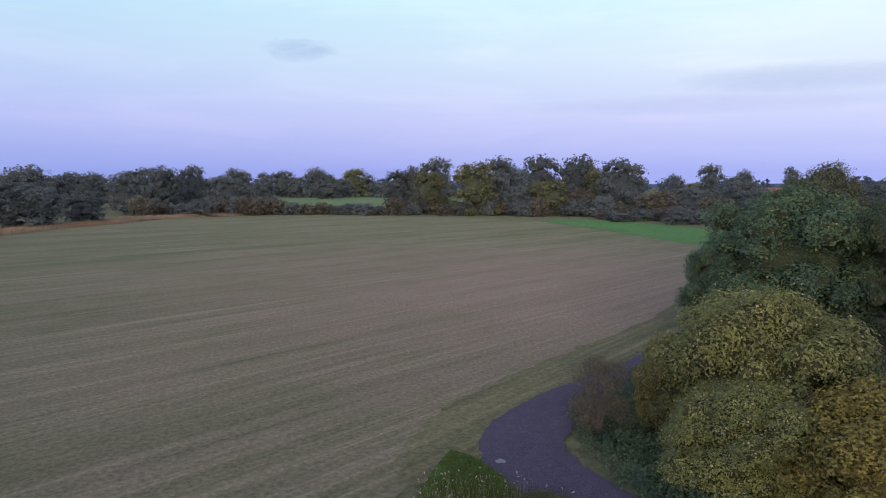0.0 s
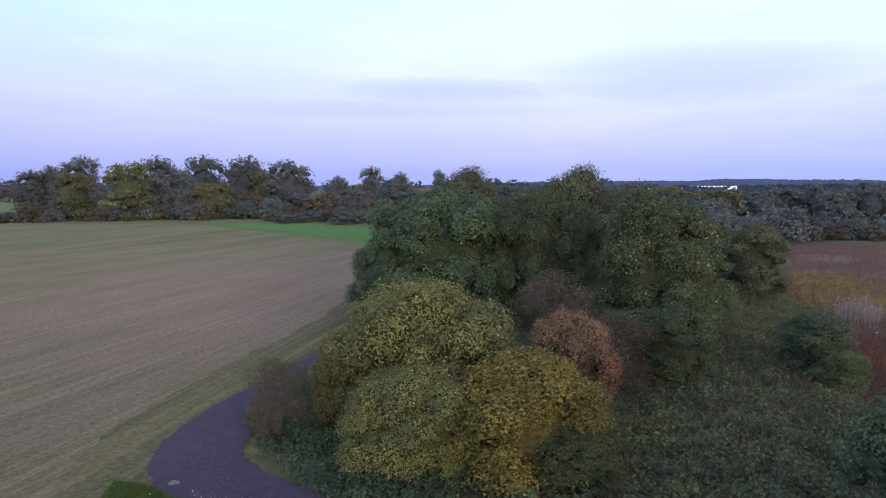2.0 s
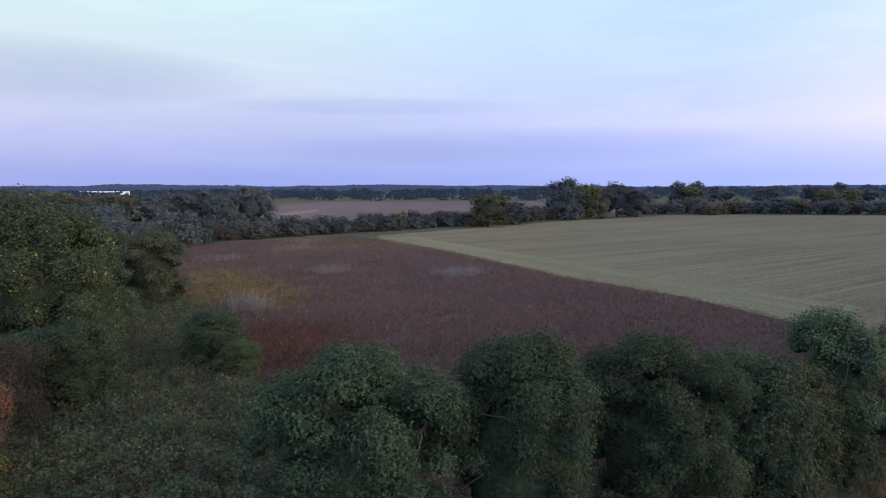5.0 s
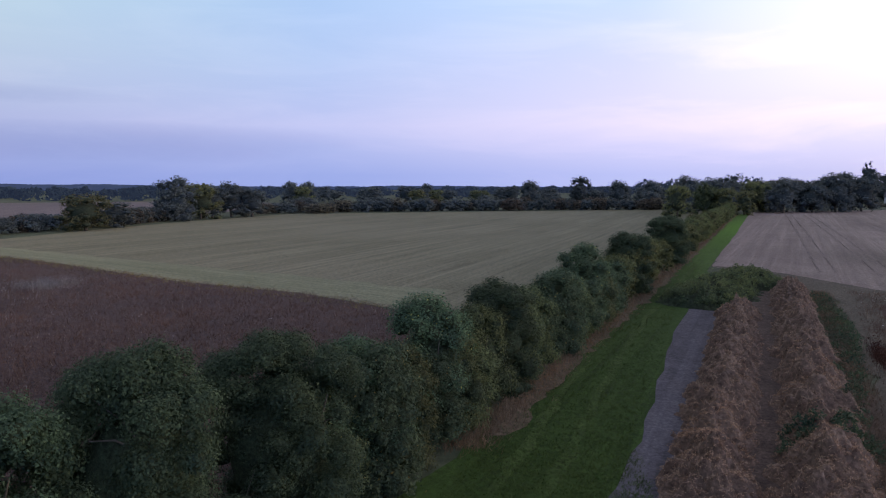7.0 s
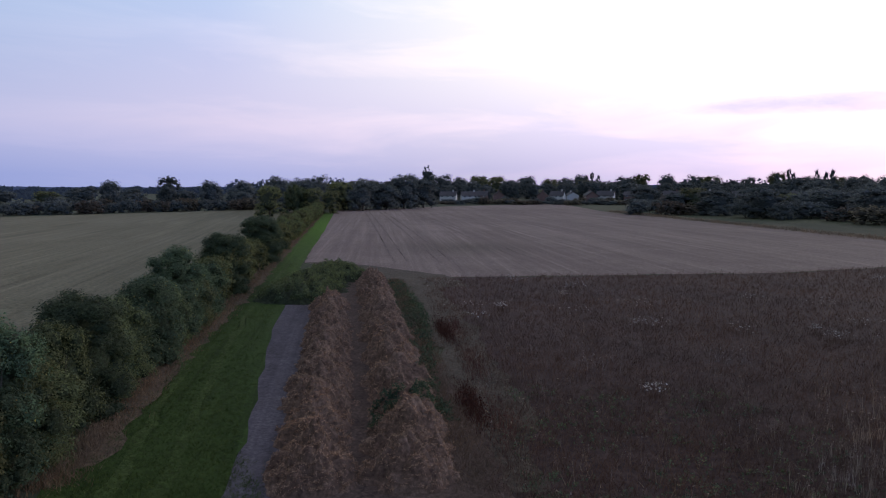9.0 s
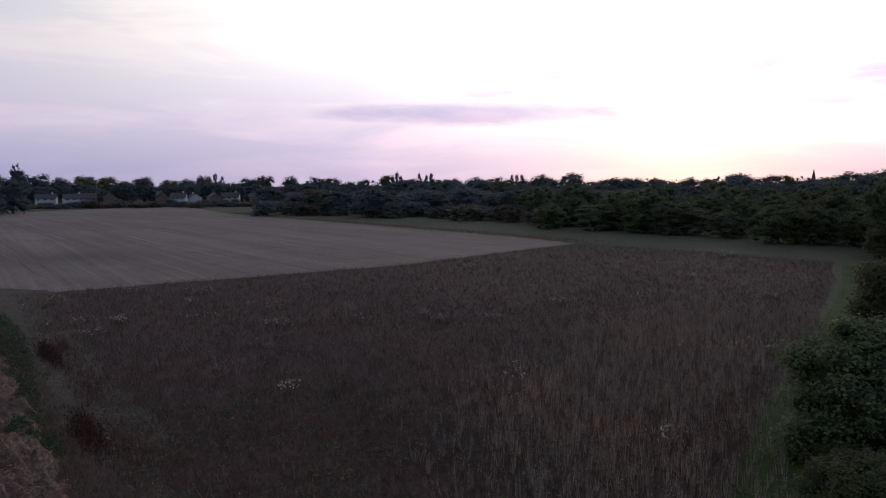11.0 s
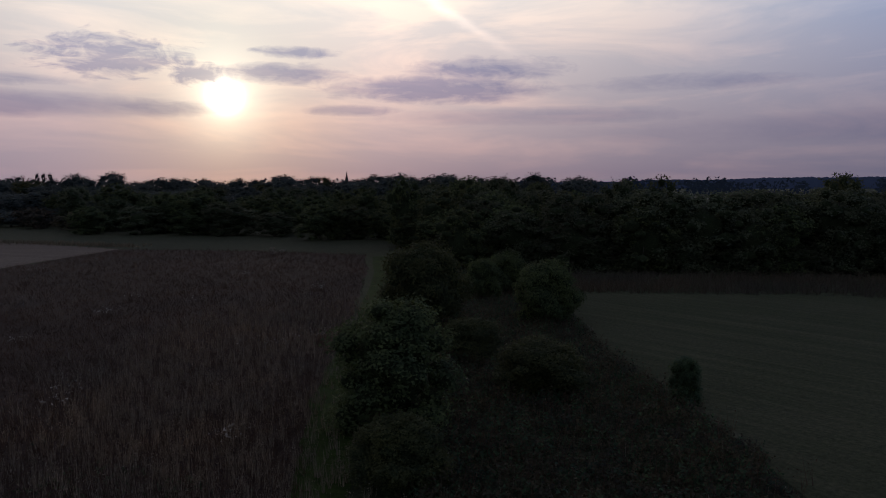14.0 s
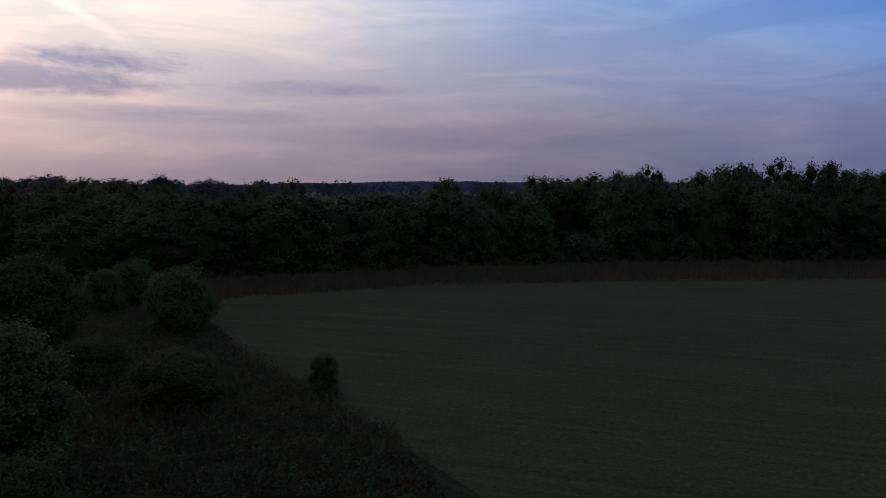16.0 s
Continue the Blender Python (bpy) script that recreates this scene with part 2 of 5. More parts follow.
def ground_material(name, a, bcol, c, big=0.03, small=2.5, rows=None, rough=0.95, relief=0.6, streak=0.35, stain=None):
    """Open ground: broad stains, fine grain and, where it was worked by machines, rows. rows: (bearing, spacing)."""
    m, n, b, out = material(name, rough, 0.1)
    b.inputs["Diffuse Roughness"].default_value = 1.0
    pos = n.node("ShaderNodeTexCoord").outputs["Object"]
    broad = n.cloudy(pos, big, 5, 0.6, 0.4)
    mid = n.cloudy(pos, big * 9, 5, 0.65)
    grain = n.cloudy(pos, small, 6, 0.7)
    col = n.ramp(broad, [(0.32, a), (0.5, bcol), (0.68, c)])
    col = n.mix(0.55, col, n.ramp(mid, [(0.3, a), (0.55, bcol), (0.75, c)]))
    height = grain
    if rows:
        az, step = rows
        along = n.mapped(n.mapped(pos, rot=radians(az)), (1.0 / step, 0.014 / step, 1))
        lines = n.cloudy(along, 1.0, 3, 0.75)
        wide = n.cloudy(n.mapped(n.mapped(pos, rot=radians(az)), (0.11 / step, 0.006 / step, 1)), 1.0, 3, 0.6)
        light = [min(1, v * 1.5) for v in c]
        deep = [v * 0.55 for v in a]
        col = n.mix(n.calc("MULTIPLY", n.ramp(lines, [(0.5, 0.0), (0.68, 1.0)]), streak), col, light)
        col = n.mix(n.calc("MULTIPLY", n.ramp(lines, [(0.3, 1.0), (0.46, 0.0)]), streak), col, deep)
        col = n.mix(n.calc("MULTIPLY", n.ramp(wide, [(0.46, 0.0), (0.62, 1.0)]), streak * 0.6), col, c)
        col = n.mix(n.calc("MULTIPLY", n.ramp(wide, [(0.36, 1.0), (0.5, 0.0)]), streak * 0.6), col, a)
        height = n.calc("ADD", grain, n.calc("MULTIPLY", lines, 1.5))
    if stain:
        sx0, sy0, far, tone = stain
        off = n.vmath("SUBTRACT", pos, (sx0, sy0, 0.0))
        size = n.node("ShaderNodeVectorMath", op="LENGTH")
        n.put(size.inputs[0], off)
        f = n.calc("SUBTRACT", 1.1, n.calc("DIVIDE", size.outputs["Value"], far))
        f = n.calc("ADD", f, n.calc("MULTIPLY", n.calc("SUBTRACT", mid, 0.5), 1.2), clamp=True)
        col = n.mix(n.calc("MULTIPLY", f, 0.6), col, tone)
    speck = n.ramp(grain, [(0.34, 0.4), (0.5, 1.0), (0.66, 1.7)])
    col = n.mix(0.5 if rows else 0.75, col, n.mix(1.0, col, speck, "MULTIPLY"))
    n.put(b.inputs["Base Color"], col)
    bump(n, b, height, relief, 0.08)
    return m


def blade_material(name, low, mid, high, odd=None, odd_share=0.05):
    m, n, b, out = material(name, 0.85, 0.1)
    geo = n.node("ShaderNodeNewGeometry")
    pos = n.node("ShaderNodeTexCoord").outputs["Object"]
    stops = [(0.0, low), (0.45, mid), (0.9, high)]
    if odd:
        stops = [(0.0, low), (0.45, mid), (0.995 - odd_share, high), (0.997 - odd_share, odd)]
    col = n.ramp(geo.outputs["Random Per Island"], stops)
    patch = n.cloudy(pos, 0.12, 4, 0.6)
    col = n.mix(n.ramp(patch, [(0.35, 0.0), (0.7, 0.8)]), col, n.mix(1.0, col, (1.5, 1.2, 0.95), "MULTIPLY"))
    n.put(b.inputs["Base Color"], col)
    return m


def plain_material(name, colour, rough=0.8, metal=0.0, grain=6.0, vary=0.35, relief=0.3):
    m, n, b, out = material(name, rough, 0.3)
    pos = n.node("ShaderNodeTexCoord").outputs["Object"]
    g = n.cloudy(pos, grain, 5, 0.65)
    big = n.cloudy(pos, grain * 0.12, 3, 0.5)
    f = n.calc("ADD", n.calc("MULTIPLY", g, 0.6), n.calc("MULTIPLY", big, 0.4))
    col = n.ramp(f, [(0.3, [v * (1 - vary) for v in colour]), (0.5, colour), (0.7, [min(1, v * (1 + vary)) for v in colour])])
    n.put(b.inputs["Base Color"], col)
    b.inputs["Metallic"].default_value = metal
    bump(n, b, g, relief, 0.02)
    return m


BARK = plain_material("bark", (0.09, 0.075, 0.06), 0.9, grain=9, relief=0.8)
TWIG = plain_material("pale_twig", (0.11, 0.094, 0.085), 0.9, grain=9)
LEAF = {
    "green": leaf_material("leaf_green", (0.046, 0.07, 0.044), (0.068, 0.1, 0.06), (0.096, 0.134, 0.078), (0.240, 0.216, 0.060), 0.006),
    "deep": leaf_material("leaf_deep", (0.07, 0.076, 0.054), (0.098, 0.106, 0.072), (0.128, 0.136, 0.09)),
    "blue": leaf_material("leaf_blue_green", (0.034, 0.051, 0.033), (0.052, 0.077, 0.046), (0.078, 0.108, 0.062)),
    "mid": leaf_material("leaf_mid_green", (0.056, 0.066, 0.034), (0.083, 0.096, 0.046), (0.115, 0.128, 0.06)),
    "spotted": leaf_material("leaf_turning", (0.044, 0.062, 0.037), (0.068, 0.09, 0.05), (0.104, 0.126, 0.064), (0.288, 0.264, 0.072), 0.02),
    "olive": leaf_material("leaf_olive", (0.08, 0.08, 0.034), (0.12, 0.117, 0.047), (0.165, 0.156, 0.064), (0.235, 0.195, 0.12), 0.04),
    "yellow": leaf_material("leaf_yellow", (0.100, 0.092, 0.030), (0.172, 0.152, 0.043), (0.250, 0.215, 0.060)),
    "rust": leaf_material("leaf_rust", (0.15, 0.108, 0.06), (0.222, 0.16, 0.088), (0.295, 0.22, 0.122), (0.360, 0.180, 0.096), 0.03),
    "orange": leaf_material("leaf_orange", (0.204, 0.096, 0.054), (0.324, 0.144, 0.072), (0.420, 0.204, 0.096)),
    "bracken": leaf_material("leaf_bracken", (0.042, 0.036, 0.027), (0.064, 0.053, 0.039), (0.092, 0.075, 0.054)),
    "brown": leaf_material("leaf_brown", (0.048, 0.039, 0.029), (0.078, 0.063, 0.046), (0.115, 0.094, 0.066)),
    # far: the blue-grey of distance haze is mixed into this leaf colour
    "far": leaf_material("leaf_far_hazed", (0.068, 0.08, 0.086), (0.09, 0.103, 0.106), (0.114, 0.126, 0.12)),
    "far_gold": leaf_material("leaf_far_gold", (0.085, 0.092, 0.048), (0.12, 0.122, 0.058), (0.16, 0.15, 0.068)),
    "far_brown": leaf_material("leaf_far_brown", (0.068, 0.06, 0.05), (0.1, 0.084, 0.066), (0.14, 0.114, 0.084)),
    # hedge: sunlight on the farther hedge is put in as a lighter, yellower leaf
    "hedge": leaf_material("leaf_hedge_sunlit", (0.072, 0.084, 0.04), (0.1, 0.113, 0.05), (0.132, 0.142, 0.064), (0.18, 0.15, 0.07), 0.01),
    "nettle": leaf_material("leaf_nettle", (0.058, 0.08, 0.052), (0.088, 0.12, 0.072), (0.125, 0.16, 0.092), (0.156, 0.168, 0.072), 0.05),
}
# crown cores: darker than their leaves, the shade between leaves painted in
SHADE_CORE = ground_material("shade_core", (0.026, 0.033, 0.018), (0.046, 0.056, 0.029), (0.07, 0.084, 0.042), 0.9, 9.0, relief=1.0)
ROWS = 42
SHADE_CORES = {
    # far carries the painted haze tint of its leaves as well
    "far": ground_material("shade_core_far", (0.038, 0.045, 0.05), (0.056, 0.065, 0.068), (0.076, 0.086, 0.085), 0.25, 2.0, relief=1.0),
    "far_gold": ground_material("shade_core_far_gold", (0.035, 0.042, 0.028), (0.055, 0.062, 0.038), (0.08, 0.086, 0.046), 0.25, 2.0, relief=1.0),
    "far_brown": ground_material("shade_core_far_brown", (0.035, 0.035, 0.03), (0.055, 0.05, 0.042), (0.08, 0.07, 0.055), 0.25, 2.0, relief=1.0),
    "hedge": ground_material("shade_core_hedge", (0.03, 0.036, 0.018), (0.05, 0.057, 0.028), (0.076, 0.084, 0.041), 0.9, 9.0, relief=1.0),
    "olive": ground_material("shade_core_olive", (0.03, 0.031, 0.016), (0.052, 0.051, 0.024), (0.085, 0.08, 0.036), 0.9, 9.0, relief=1.0),
    "yellow": ground_material("shade_core_yellow", (0.045, 0.04, 0.016), (0.08, 0.067, 0.022), (0.13, 0.105, 0.032), 0.9, 9.0, relief=1.0),
    "rust": ground_material("shade_core_rust", (0.045, 0.034, 0.026), (0.08, 0.058, 0.043), (0.125, 0.09, 0.066), 0.9, 9.0, relief=1.0),
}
GROUND = ground_material("rough_pasture", (0.045, 0.052, 0.03), (0.065, 0.068, 0.038), (0.095, 0.088, 0.05), 0.012, 1.2)
DRILLED = ground_material("drilled_field", (0.055, 0.066, 0.031), (0.078, 0.081, 0.046), (0.106, 0.095, 0.066), 0.012, 4.5, rows=(ROWS, 0.55), streak=0.85, stain=(16, 66, 62, (0.15, 0.106, 0.092)))
PALE = ground_material("pale_field", (0.11, 0.096, 0.056), (0.138, 0.118, 0.07), (0.172, 0.144, 0.091), 0.018, 2.5, rows=(127, 0.9), streak=0.5)
STAINED = (75.0, -86.5, 15.0, (0.085, 0.066, 0.046))
STUBBLE = ground_material("stubble", (0.135, 0.092, 0.076), (0.188, 0.134, 0.11), (0.25, 0.184, 0.15), 0.02, 2.5, rows=(132, 1.3), streak=0.32, stain=STAINED)
PLOUGH = ground_material("ploughed_earth", (0.09, 0.066, 0.064), (0.115, 0.085, 0.08), (0.145, 0.108, 0.098), 0.01, 1.0, rows=(100, 1.0))
CROP = ground_material("young_crop", (0.03, 0.072, 0.024), (0.042, 0.1, 0.03), (0.056, 0.125, 0.036), 0.05, 3.0)
# stain brightens the far track; hedge shade stays in the near track's dark colour
TRACKGRASS = ground_material("track_grass", (0.02, 0.036, 0.007), (0.032, 0.054, 0.01), (0.05, 0.074, 0.017), 0.15, 5.0, rows=(130, 0.7), streak=0.4, stain=(150, -114, 105, (0.09, 0.2, 0.012)))
WORN = ground_material("worn_grass", (0.03, 0.048, 0.01), (0.05, 0.072, 0.017), (0.072, 0.094, 0.026), 0.3, 5.0)
ASPHALT = ground_material("asphalt", (0.03, 0.025, 0.042), (0.039, 0.033, 0.053), (0.05, 0.043, 0.065), 0.25, 14.0, rough=0.8, relief=0.12)
DIRT = ground_material("bare_dirt", (0.05, 0.042, 0.045), (0.094, 0.078, 0.082), (0.15, 0.126, 0.126), 0.22, 6.0, rows=(130, 1.6), streak=0.4)
SOUTHBED = ground_material("dark_weed_litter", (0.048, 0.029, 0.025), (0.068, 0.042, 0.035), (0.094, 0.06, 0.049), 0.06, 3.0)
WEEDBED = ground_material("weed_litter", (0.045, 0.029, 0.026), (0.068, 0.043, 0.038), (0.096, 0.061, 0.051), 0.06, 3.0)
SCRUBBED = ground_material("scrub_floor", (0.025, 0.034, 0.018), (0.042, 0.048, 0.026), (0.065, 0.06, 0.036), 0.1, 3.0)
STRAW = ground_material("straw_manure", (0.07, 0.042, 0.031), (0.15, 0.095, 0.068), (0.26, 0.172, 0.122), 0.7, 4.5, relief=1.0)
LITTER = ground_material("straw_litter", (0.055, 0.036, 0.028), (0.1, 0.066, 0.05), (0.16, 0.11, 0.08), 0.5, 7.0, relief=1.0)


def haze_glow_material(name, colour, veil):
    """Far country; the haze of miles of evening air is put in as a glow, veil."""
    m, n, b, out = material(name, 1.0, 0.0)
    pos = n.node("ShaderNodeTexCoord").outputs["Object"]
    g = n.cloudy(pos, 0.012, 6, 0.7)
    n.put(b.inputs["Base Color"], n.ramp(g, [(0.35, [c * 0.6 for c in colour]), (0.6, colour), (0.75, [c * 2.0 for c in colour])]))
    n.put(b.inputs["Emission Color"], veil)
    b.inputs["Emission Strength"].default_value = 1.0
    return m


HILLS = haze_glow_material("far_hills", (0.03, 0.036, 0.04), (0.042, 0.06, 0.145))
FARWOOD = haze_glow_material("far_woods", (0.022, 0.03, 0.026), (0.02, 0.028, 0.058))
RUSTGRASS = ground_material("rust_grass", (0.07, 0.047, 0.03), (0.11, 0.075, 0.048), (0.155, 0.108, 0.068), 0.3, 5.0)
DRYEARTH = ground_material("dry_turf", (0.055, 0.043, 0.03), (0.088, 0.068, 0.048), (0.128, 0.098, 0.07), 0.3, 5.0)
MEADOW = ground_material("meadow", (0.042, 0.046, 0.027), (0.06, 0.06, 0.037), (0.08, 0.075, 0.048), 0.02, 2.0)
# greener end of the field; its darkness against the sun is put into the colour
DRILLED_BACKLIT = ground_material("greener_backlit_field", (0.051, 0.058, 0.028), (0.069, 0.071, 0.038), (0.091, 0.084, 0.052), 0.014, 5.0, rows=(161, 0.8), streak=0.35)
HEADLAND = ground_material("headland", (0.125, 0.12, 0.065), (0.16, 0.148, 0.085), (0.2, 0.18, 0.11), 0.03, 3.0, rows=(50, 0.7), streak=0.4)


# ---------------------------------------------------------------- mesh helpers
def mesh_object(name, verts, faces, mat, parent=None, smooth=False):
    """One mesh object from arrays; faces is an array of equal polygons or a list of mixed ones."""
    me = bpy.data.meshes.new(name)
    verts = np.asarray(verts, dtype=np.float32)
    if isinstance(faces, np.ndarray):
        k = faces.shape[1]
        me.vertices.add(len(verts))
        me.vertices.foreach_set("co", verts.ravel())
        me.loops.add(faces.size)
        me.loops.foreach_set("vertex_index", faces.astype(np.int32).ravel())
        me.polygons.add(len(faces))
        me.polygons.foreach_set("loop_start", np.arange(0, faces.size, k, dtype=np.int32))
        me.update(calc_edges=True)
    else:
        me.from_pydata(verts.tolist(), [], faces)
        me.update()
    if smooth:
        me.polygons.foreach_set("use_smooth", np.ones(len(me.polygons), dtype=bool))
    me.materials.append(mat)
    ob = new(name, me)
    if parent:
        ob.parent = parent
    return ob


def unit(v):
    return v / np.maximum(np.linalg.norm(v, axis=-1, keepdims=True), 1e-6)


def leaf_arrays(pos, nor, size, rng, slim=0.85):
    """Pointed leaves, each lying across its normal."""
    n = len(pos)
    side = unit(np.cross(nor, unit(rng.normal(size=(n, 3)))))
    up = unit(np.cross(side, nor))
    s = (size * rng.uniform(0.65, 1.35, n))[:, None]
    base, tip = pos - up * s * 0.45, pos + up * s * 0.55
    a, c = base - side * s * slim * 0.5, base + side * s * slim * 0.5
    v = np.stack([a, c, tip], 1).reshape(-1, 3)
    return v, np.arange(3 * n).reshape(-1, 3)


def tube_arrays(points, radii, sides=6, offset=0):
    """A tapered limb along a line of points."""
    pts = np.array(points, float)
    v = []
    for i, p in enumerate(pts):
        d = unit(pts[min(i + 1, len(pts) - 1)] - pts[max(i - 1, 0)])
        x = unit(np.cross(d, [0.3, 0.9, 0.1]))
        y = np.cross(d, x)
        for k in range(sides):
            a = 2 * math.pi * k / sides
            v.append(p + radii[i] * (math.cos(a) * x + math.sin(a) * y))
    f = [[offset + i * sides + k, offset + i * sides + (k + 1) % sides, offset + (i + 1) * sides + (k + 1) % sides, offset + (i + 1) * sides + k]
         for i in range(len(pts) - 1) for k in range(sides)]
    return v, f


PLANTS = {}


def plant_kind(kind, label, category, leaf, height, width, leaves, size, crown_base=0.2, clumps=26, lumpy=0.2, stems=1, seed=1, bark=None, pointed=0.0, gaps=0.85,
               second=None, second_share=0.0, group="trees", heart=0.7, wild=0.5, sprays=1.3, limbs=0, twigs=0):
    PLANTS[kind] = dict(label=label, category=category, leaf=leaf, height=height, width=width, leaves=leaves, size=size, crown_base=crown_base, clumps=clumps, lumpy=lumpy,
                        stems=stems, seed=seed, bark=bark or BARK, pointed=pointed, gaps=gaps, second=second, second_share=second_share, group=group, heart=heart, wild=wild,
                        sprays=sprays, limbs=limbs, twigs=twigs, first=None)


def build_plant(k):
    q = PLANTS[k]
    rng = np.random.default_rng(q["seed"])
    h, w = q["height"], q["width"]
    z0 = h * q["crown_base"]
    mid, half = (z0 + h) / 2, (h - z0) / 2
    cs, rs = [], []
    golden = math.pi * (3 - math.sqrt(5))
    shift = Vector((q["seed"] * 3.7, 1.3, 0.4))
    for i in range(q["clumps"]):
        up = 1 - 2 * (i + 0.5) / q["clumps"] + rng.normal(scale=0.06)
        up = max(-0.98, min(0.98, up))
        turn = i * golden + rng.normal(scale=0.3)
        flat = math.sqrt(1 - up * up) if up > 0 else 1 - 0.25 * up * up
        r = w * q["lumpy"] * rng.uniform(0.65, 1.4)
        narrow = 1 - q["pointed"] * (up + 1) / 2
        out = rng.uniform(0.78, 1.06) if rng.random() < 0.8 else rng.uniform(0.4, 0.75)
        d = Vector((math.cos(turn) * flat, math.sin(turn) * flat, up))
        out *= 1 + q["wild"] * (0.42 * noise.noise(d * 1.5 + shift) + 0.22 * noise.noise(d * 3.7 + shift))
        lim = max(0.1, w / 2 - r * 0.8) * out
        lift = math.copysign(abs(up) ** (1.0 if q["pointed"] else 0.72), up) * (0.6 + 0.4 * min(out, 1.0) if up > 0 else out)
        cs.append((d.x * lim * narrow, d.y * lim * narrow, mid + lift * max(0.1, half - r * 0.7)))
        rs.append(r)
    cs, rs = np.array(cs), np.array(rs)
    hull = []
    # sprays of leaves on the outer and upper side of every bough
    per = 6
    want = q["leaves"] // per
    which = rng.choice(len(cs), size=want * 4, p=rs ** 2 / np.sum(rs ** 2))
    d = unit(rng.normal(size=(len(which), 3)) + [0, 0, 0.3])
    at_spray = cs[which] + d * (rs[which] * (0.76 + 0.36 * rng.random(len(which)) ** 0.8))[:, None] * [1, 1, 0.86]
    gap = np.full(len(which), 9.0)
    for i, (c, r) in enumerate(zip(cs, rs)):
        far = np.linalg.norm((at_spray - c) / [1, 1, 0.86], axis=1) / r
        gap = np.minimum(gap, np.where(which == i, 9.0, far))
    outward = np.einsum("ij,ij->i", unit(at_spray - [0, 0, mid - half * 0.3]), d)
    keep = (gap > q["gaps"]) & (outward > -0.2) & (d[:, 2] > -0.75)
    at_spray, d, which = at_spray[keep][:want], d[keep][:want], which[keep][:want]
    m = len(d) * per
    pos = np.repeat(at_spray, per, 0) + rng.normal(scale=q["size"] * q["sprays"], size=(m, 3)) * [1, 1, 0.7]
    nor = unit(np.repeat(d, per, 0) * 0.9 + [0, 0, 0.3] + rng.normal(scale=0.36 if q["leaves"] > 5000 else 0.6, size=(m, 3)))
    near = np.repeat(which, per)
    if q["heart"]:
        # dark cores fill each bough, with the shade of its inside put into their colour
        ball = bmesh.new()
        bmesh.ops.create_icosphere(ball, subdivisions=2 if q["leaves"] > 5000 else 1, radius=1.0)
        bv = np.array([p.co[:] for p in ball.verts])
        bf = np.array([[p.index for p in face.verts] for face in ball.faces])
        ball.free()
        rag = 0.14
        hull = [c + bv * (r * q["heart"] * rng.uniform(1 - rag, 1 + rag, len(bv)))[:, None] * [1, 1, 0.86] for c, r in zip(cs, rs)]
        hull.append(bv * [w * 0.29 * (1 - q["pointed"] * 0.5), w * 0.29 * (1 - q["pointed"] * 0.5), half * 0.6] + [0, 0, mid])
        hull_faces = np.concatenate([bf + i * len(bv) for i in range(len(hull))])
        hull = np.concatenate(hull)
    # grow the cloud of leaves to the full height and width of the plant
    zt, zb = np.percentile(pos[:, 2], (99.6, 0.5))
    span = np.percentile(np.hypot(pos[:, 0], pos[:, 1]), 96)

    def grown(p):
        p = np.column_stack([p[:, :2] * (w / 2 / span), z0 + (p[:, 2] - zb) * (h - z0) / (zt - zb)])
        p[:, 2] = np.maximum(p[:, 2], 0.04)
        return p

    pos, cs = grown(pos), grown(cs)
    base = tagged(new(k.split("__")[0]), q["label"], q["category"], q["group"])
    v, f = [], []
    for s in range(q["stems"]):
        lean = rng.normal(scale=0.05 * w * (1 + (q["stems"] > 1) * 2), size=2)
        foot = rng.normal(scale=0.03 * w * (q["stems"] > 1), size=2)
        top = np.array([lean[0], lean[1], z0 + (h - z0) * 0.72])
        r0 = 0.022 * h / math.sqrt(q["stems"])
        line = [np.array([foot[0], foot[1], -0.15]), np.array([foot[0] + lean[0] * 0.2, foot[1] + lean[1] * 0.2, h * 0.18]),
                np.array([lean[0] * 0.7, lean[1] * 0.7, h * 0.45]), top]
        root = len(v)
        a, b = tube_arrays(line, [r0 * 1.35, r0, r0 * 0.65, r0 * 0.2], 7, root)
        v += a
        f += b
        if s:
            f.append([0, root, root + 1])
        for c in cs[rng.permutation(len(cs))[: max(3, (q["limbs"] or (14 if q["leaves"] > 2500 else 4)) // q["stems"])]]:
            t = rng.uniform(0.25, 0.85)
            start = line[1] * (1 - t) + line[3] * t
            bend = (start + c) / 2 + np.array([0, 0, 0.04 * h])
            f.append([root + 8, len(v), len(v) + 1])
            first = len(v)
            a, b = tube_arrays([start, bend, c], [r0 * 0.42, r0 * 0.28, r0 * 0.08], 5, first)
            v += a
            f += b
            for _ in range(q["twigs"]):
                u = rng.uniform(0.1, 1.0)
                p = bend * (1 - u) + c * u
                tip = p + unit(unit(p - [0, 0, mid * 0.5]) + rng.normal(scale=0.55, size=3)) * w * rng.uniform(0.08, 0.2)
                f.append([first, len(v), len(v) + 1])
                a, b = tube_arrays([p, (p + tip) / 2 + rng.normal(scale=0.01 * w, size=3), tip], [r0 * 0.13, r0 * 0.1, r0 * 0.04], 3, len(v))
                v += a
                f += b
    mesh_object("trunk", v, f, q["bark"], base, True)
    if q["second"]:
        far = cs[:, 0] * 0.6 + cs[:, 1] * 0.3 + cs[:, 2] * 0.35 + rng.normal(scale=0.06 * w, size=len(cs))
        odd = np.isin(near, np.argsort(far)[-max(1, int(len(cs) * q["second_share"])):])
        a, b = leaf_arrays(pos[odd], nor[odd], q["size"], rng)
        mesh_object("turned_branch", a, b, LEAF[q["second"]], base)
        pos, nor = pos[~odd], nor[~odd]
    a, b = leaf_arrays(pos, nor, q["size"], rng)
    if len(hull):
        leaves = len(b)
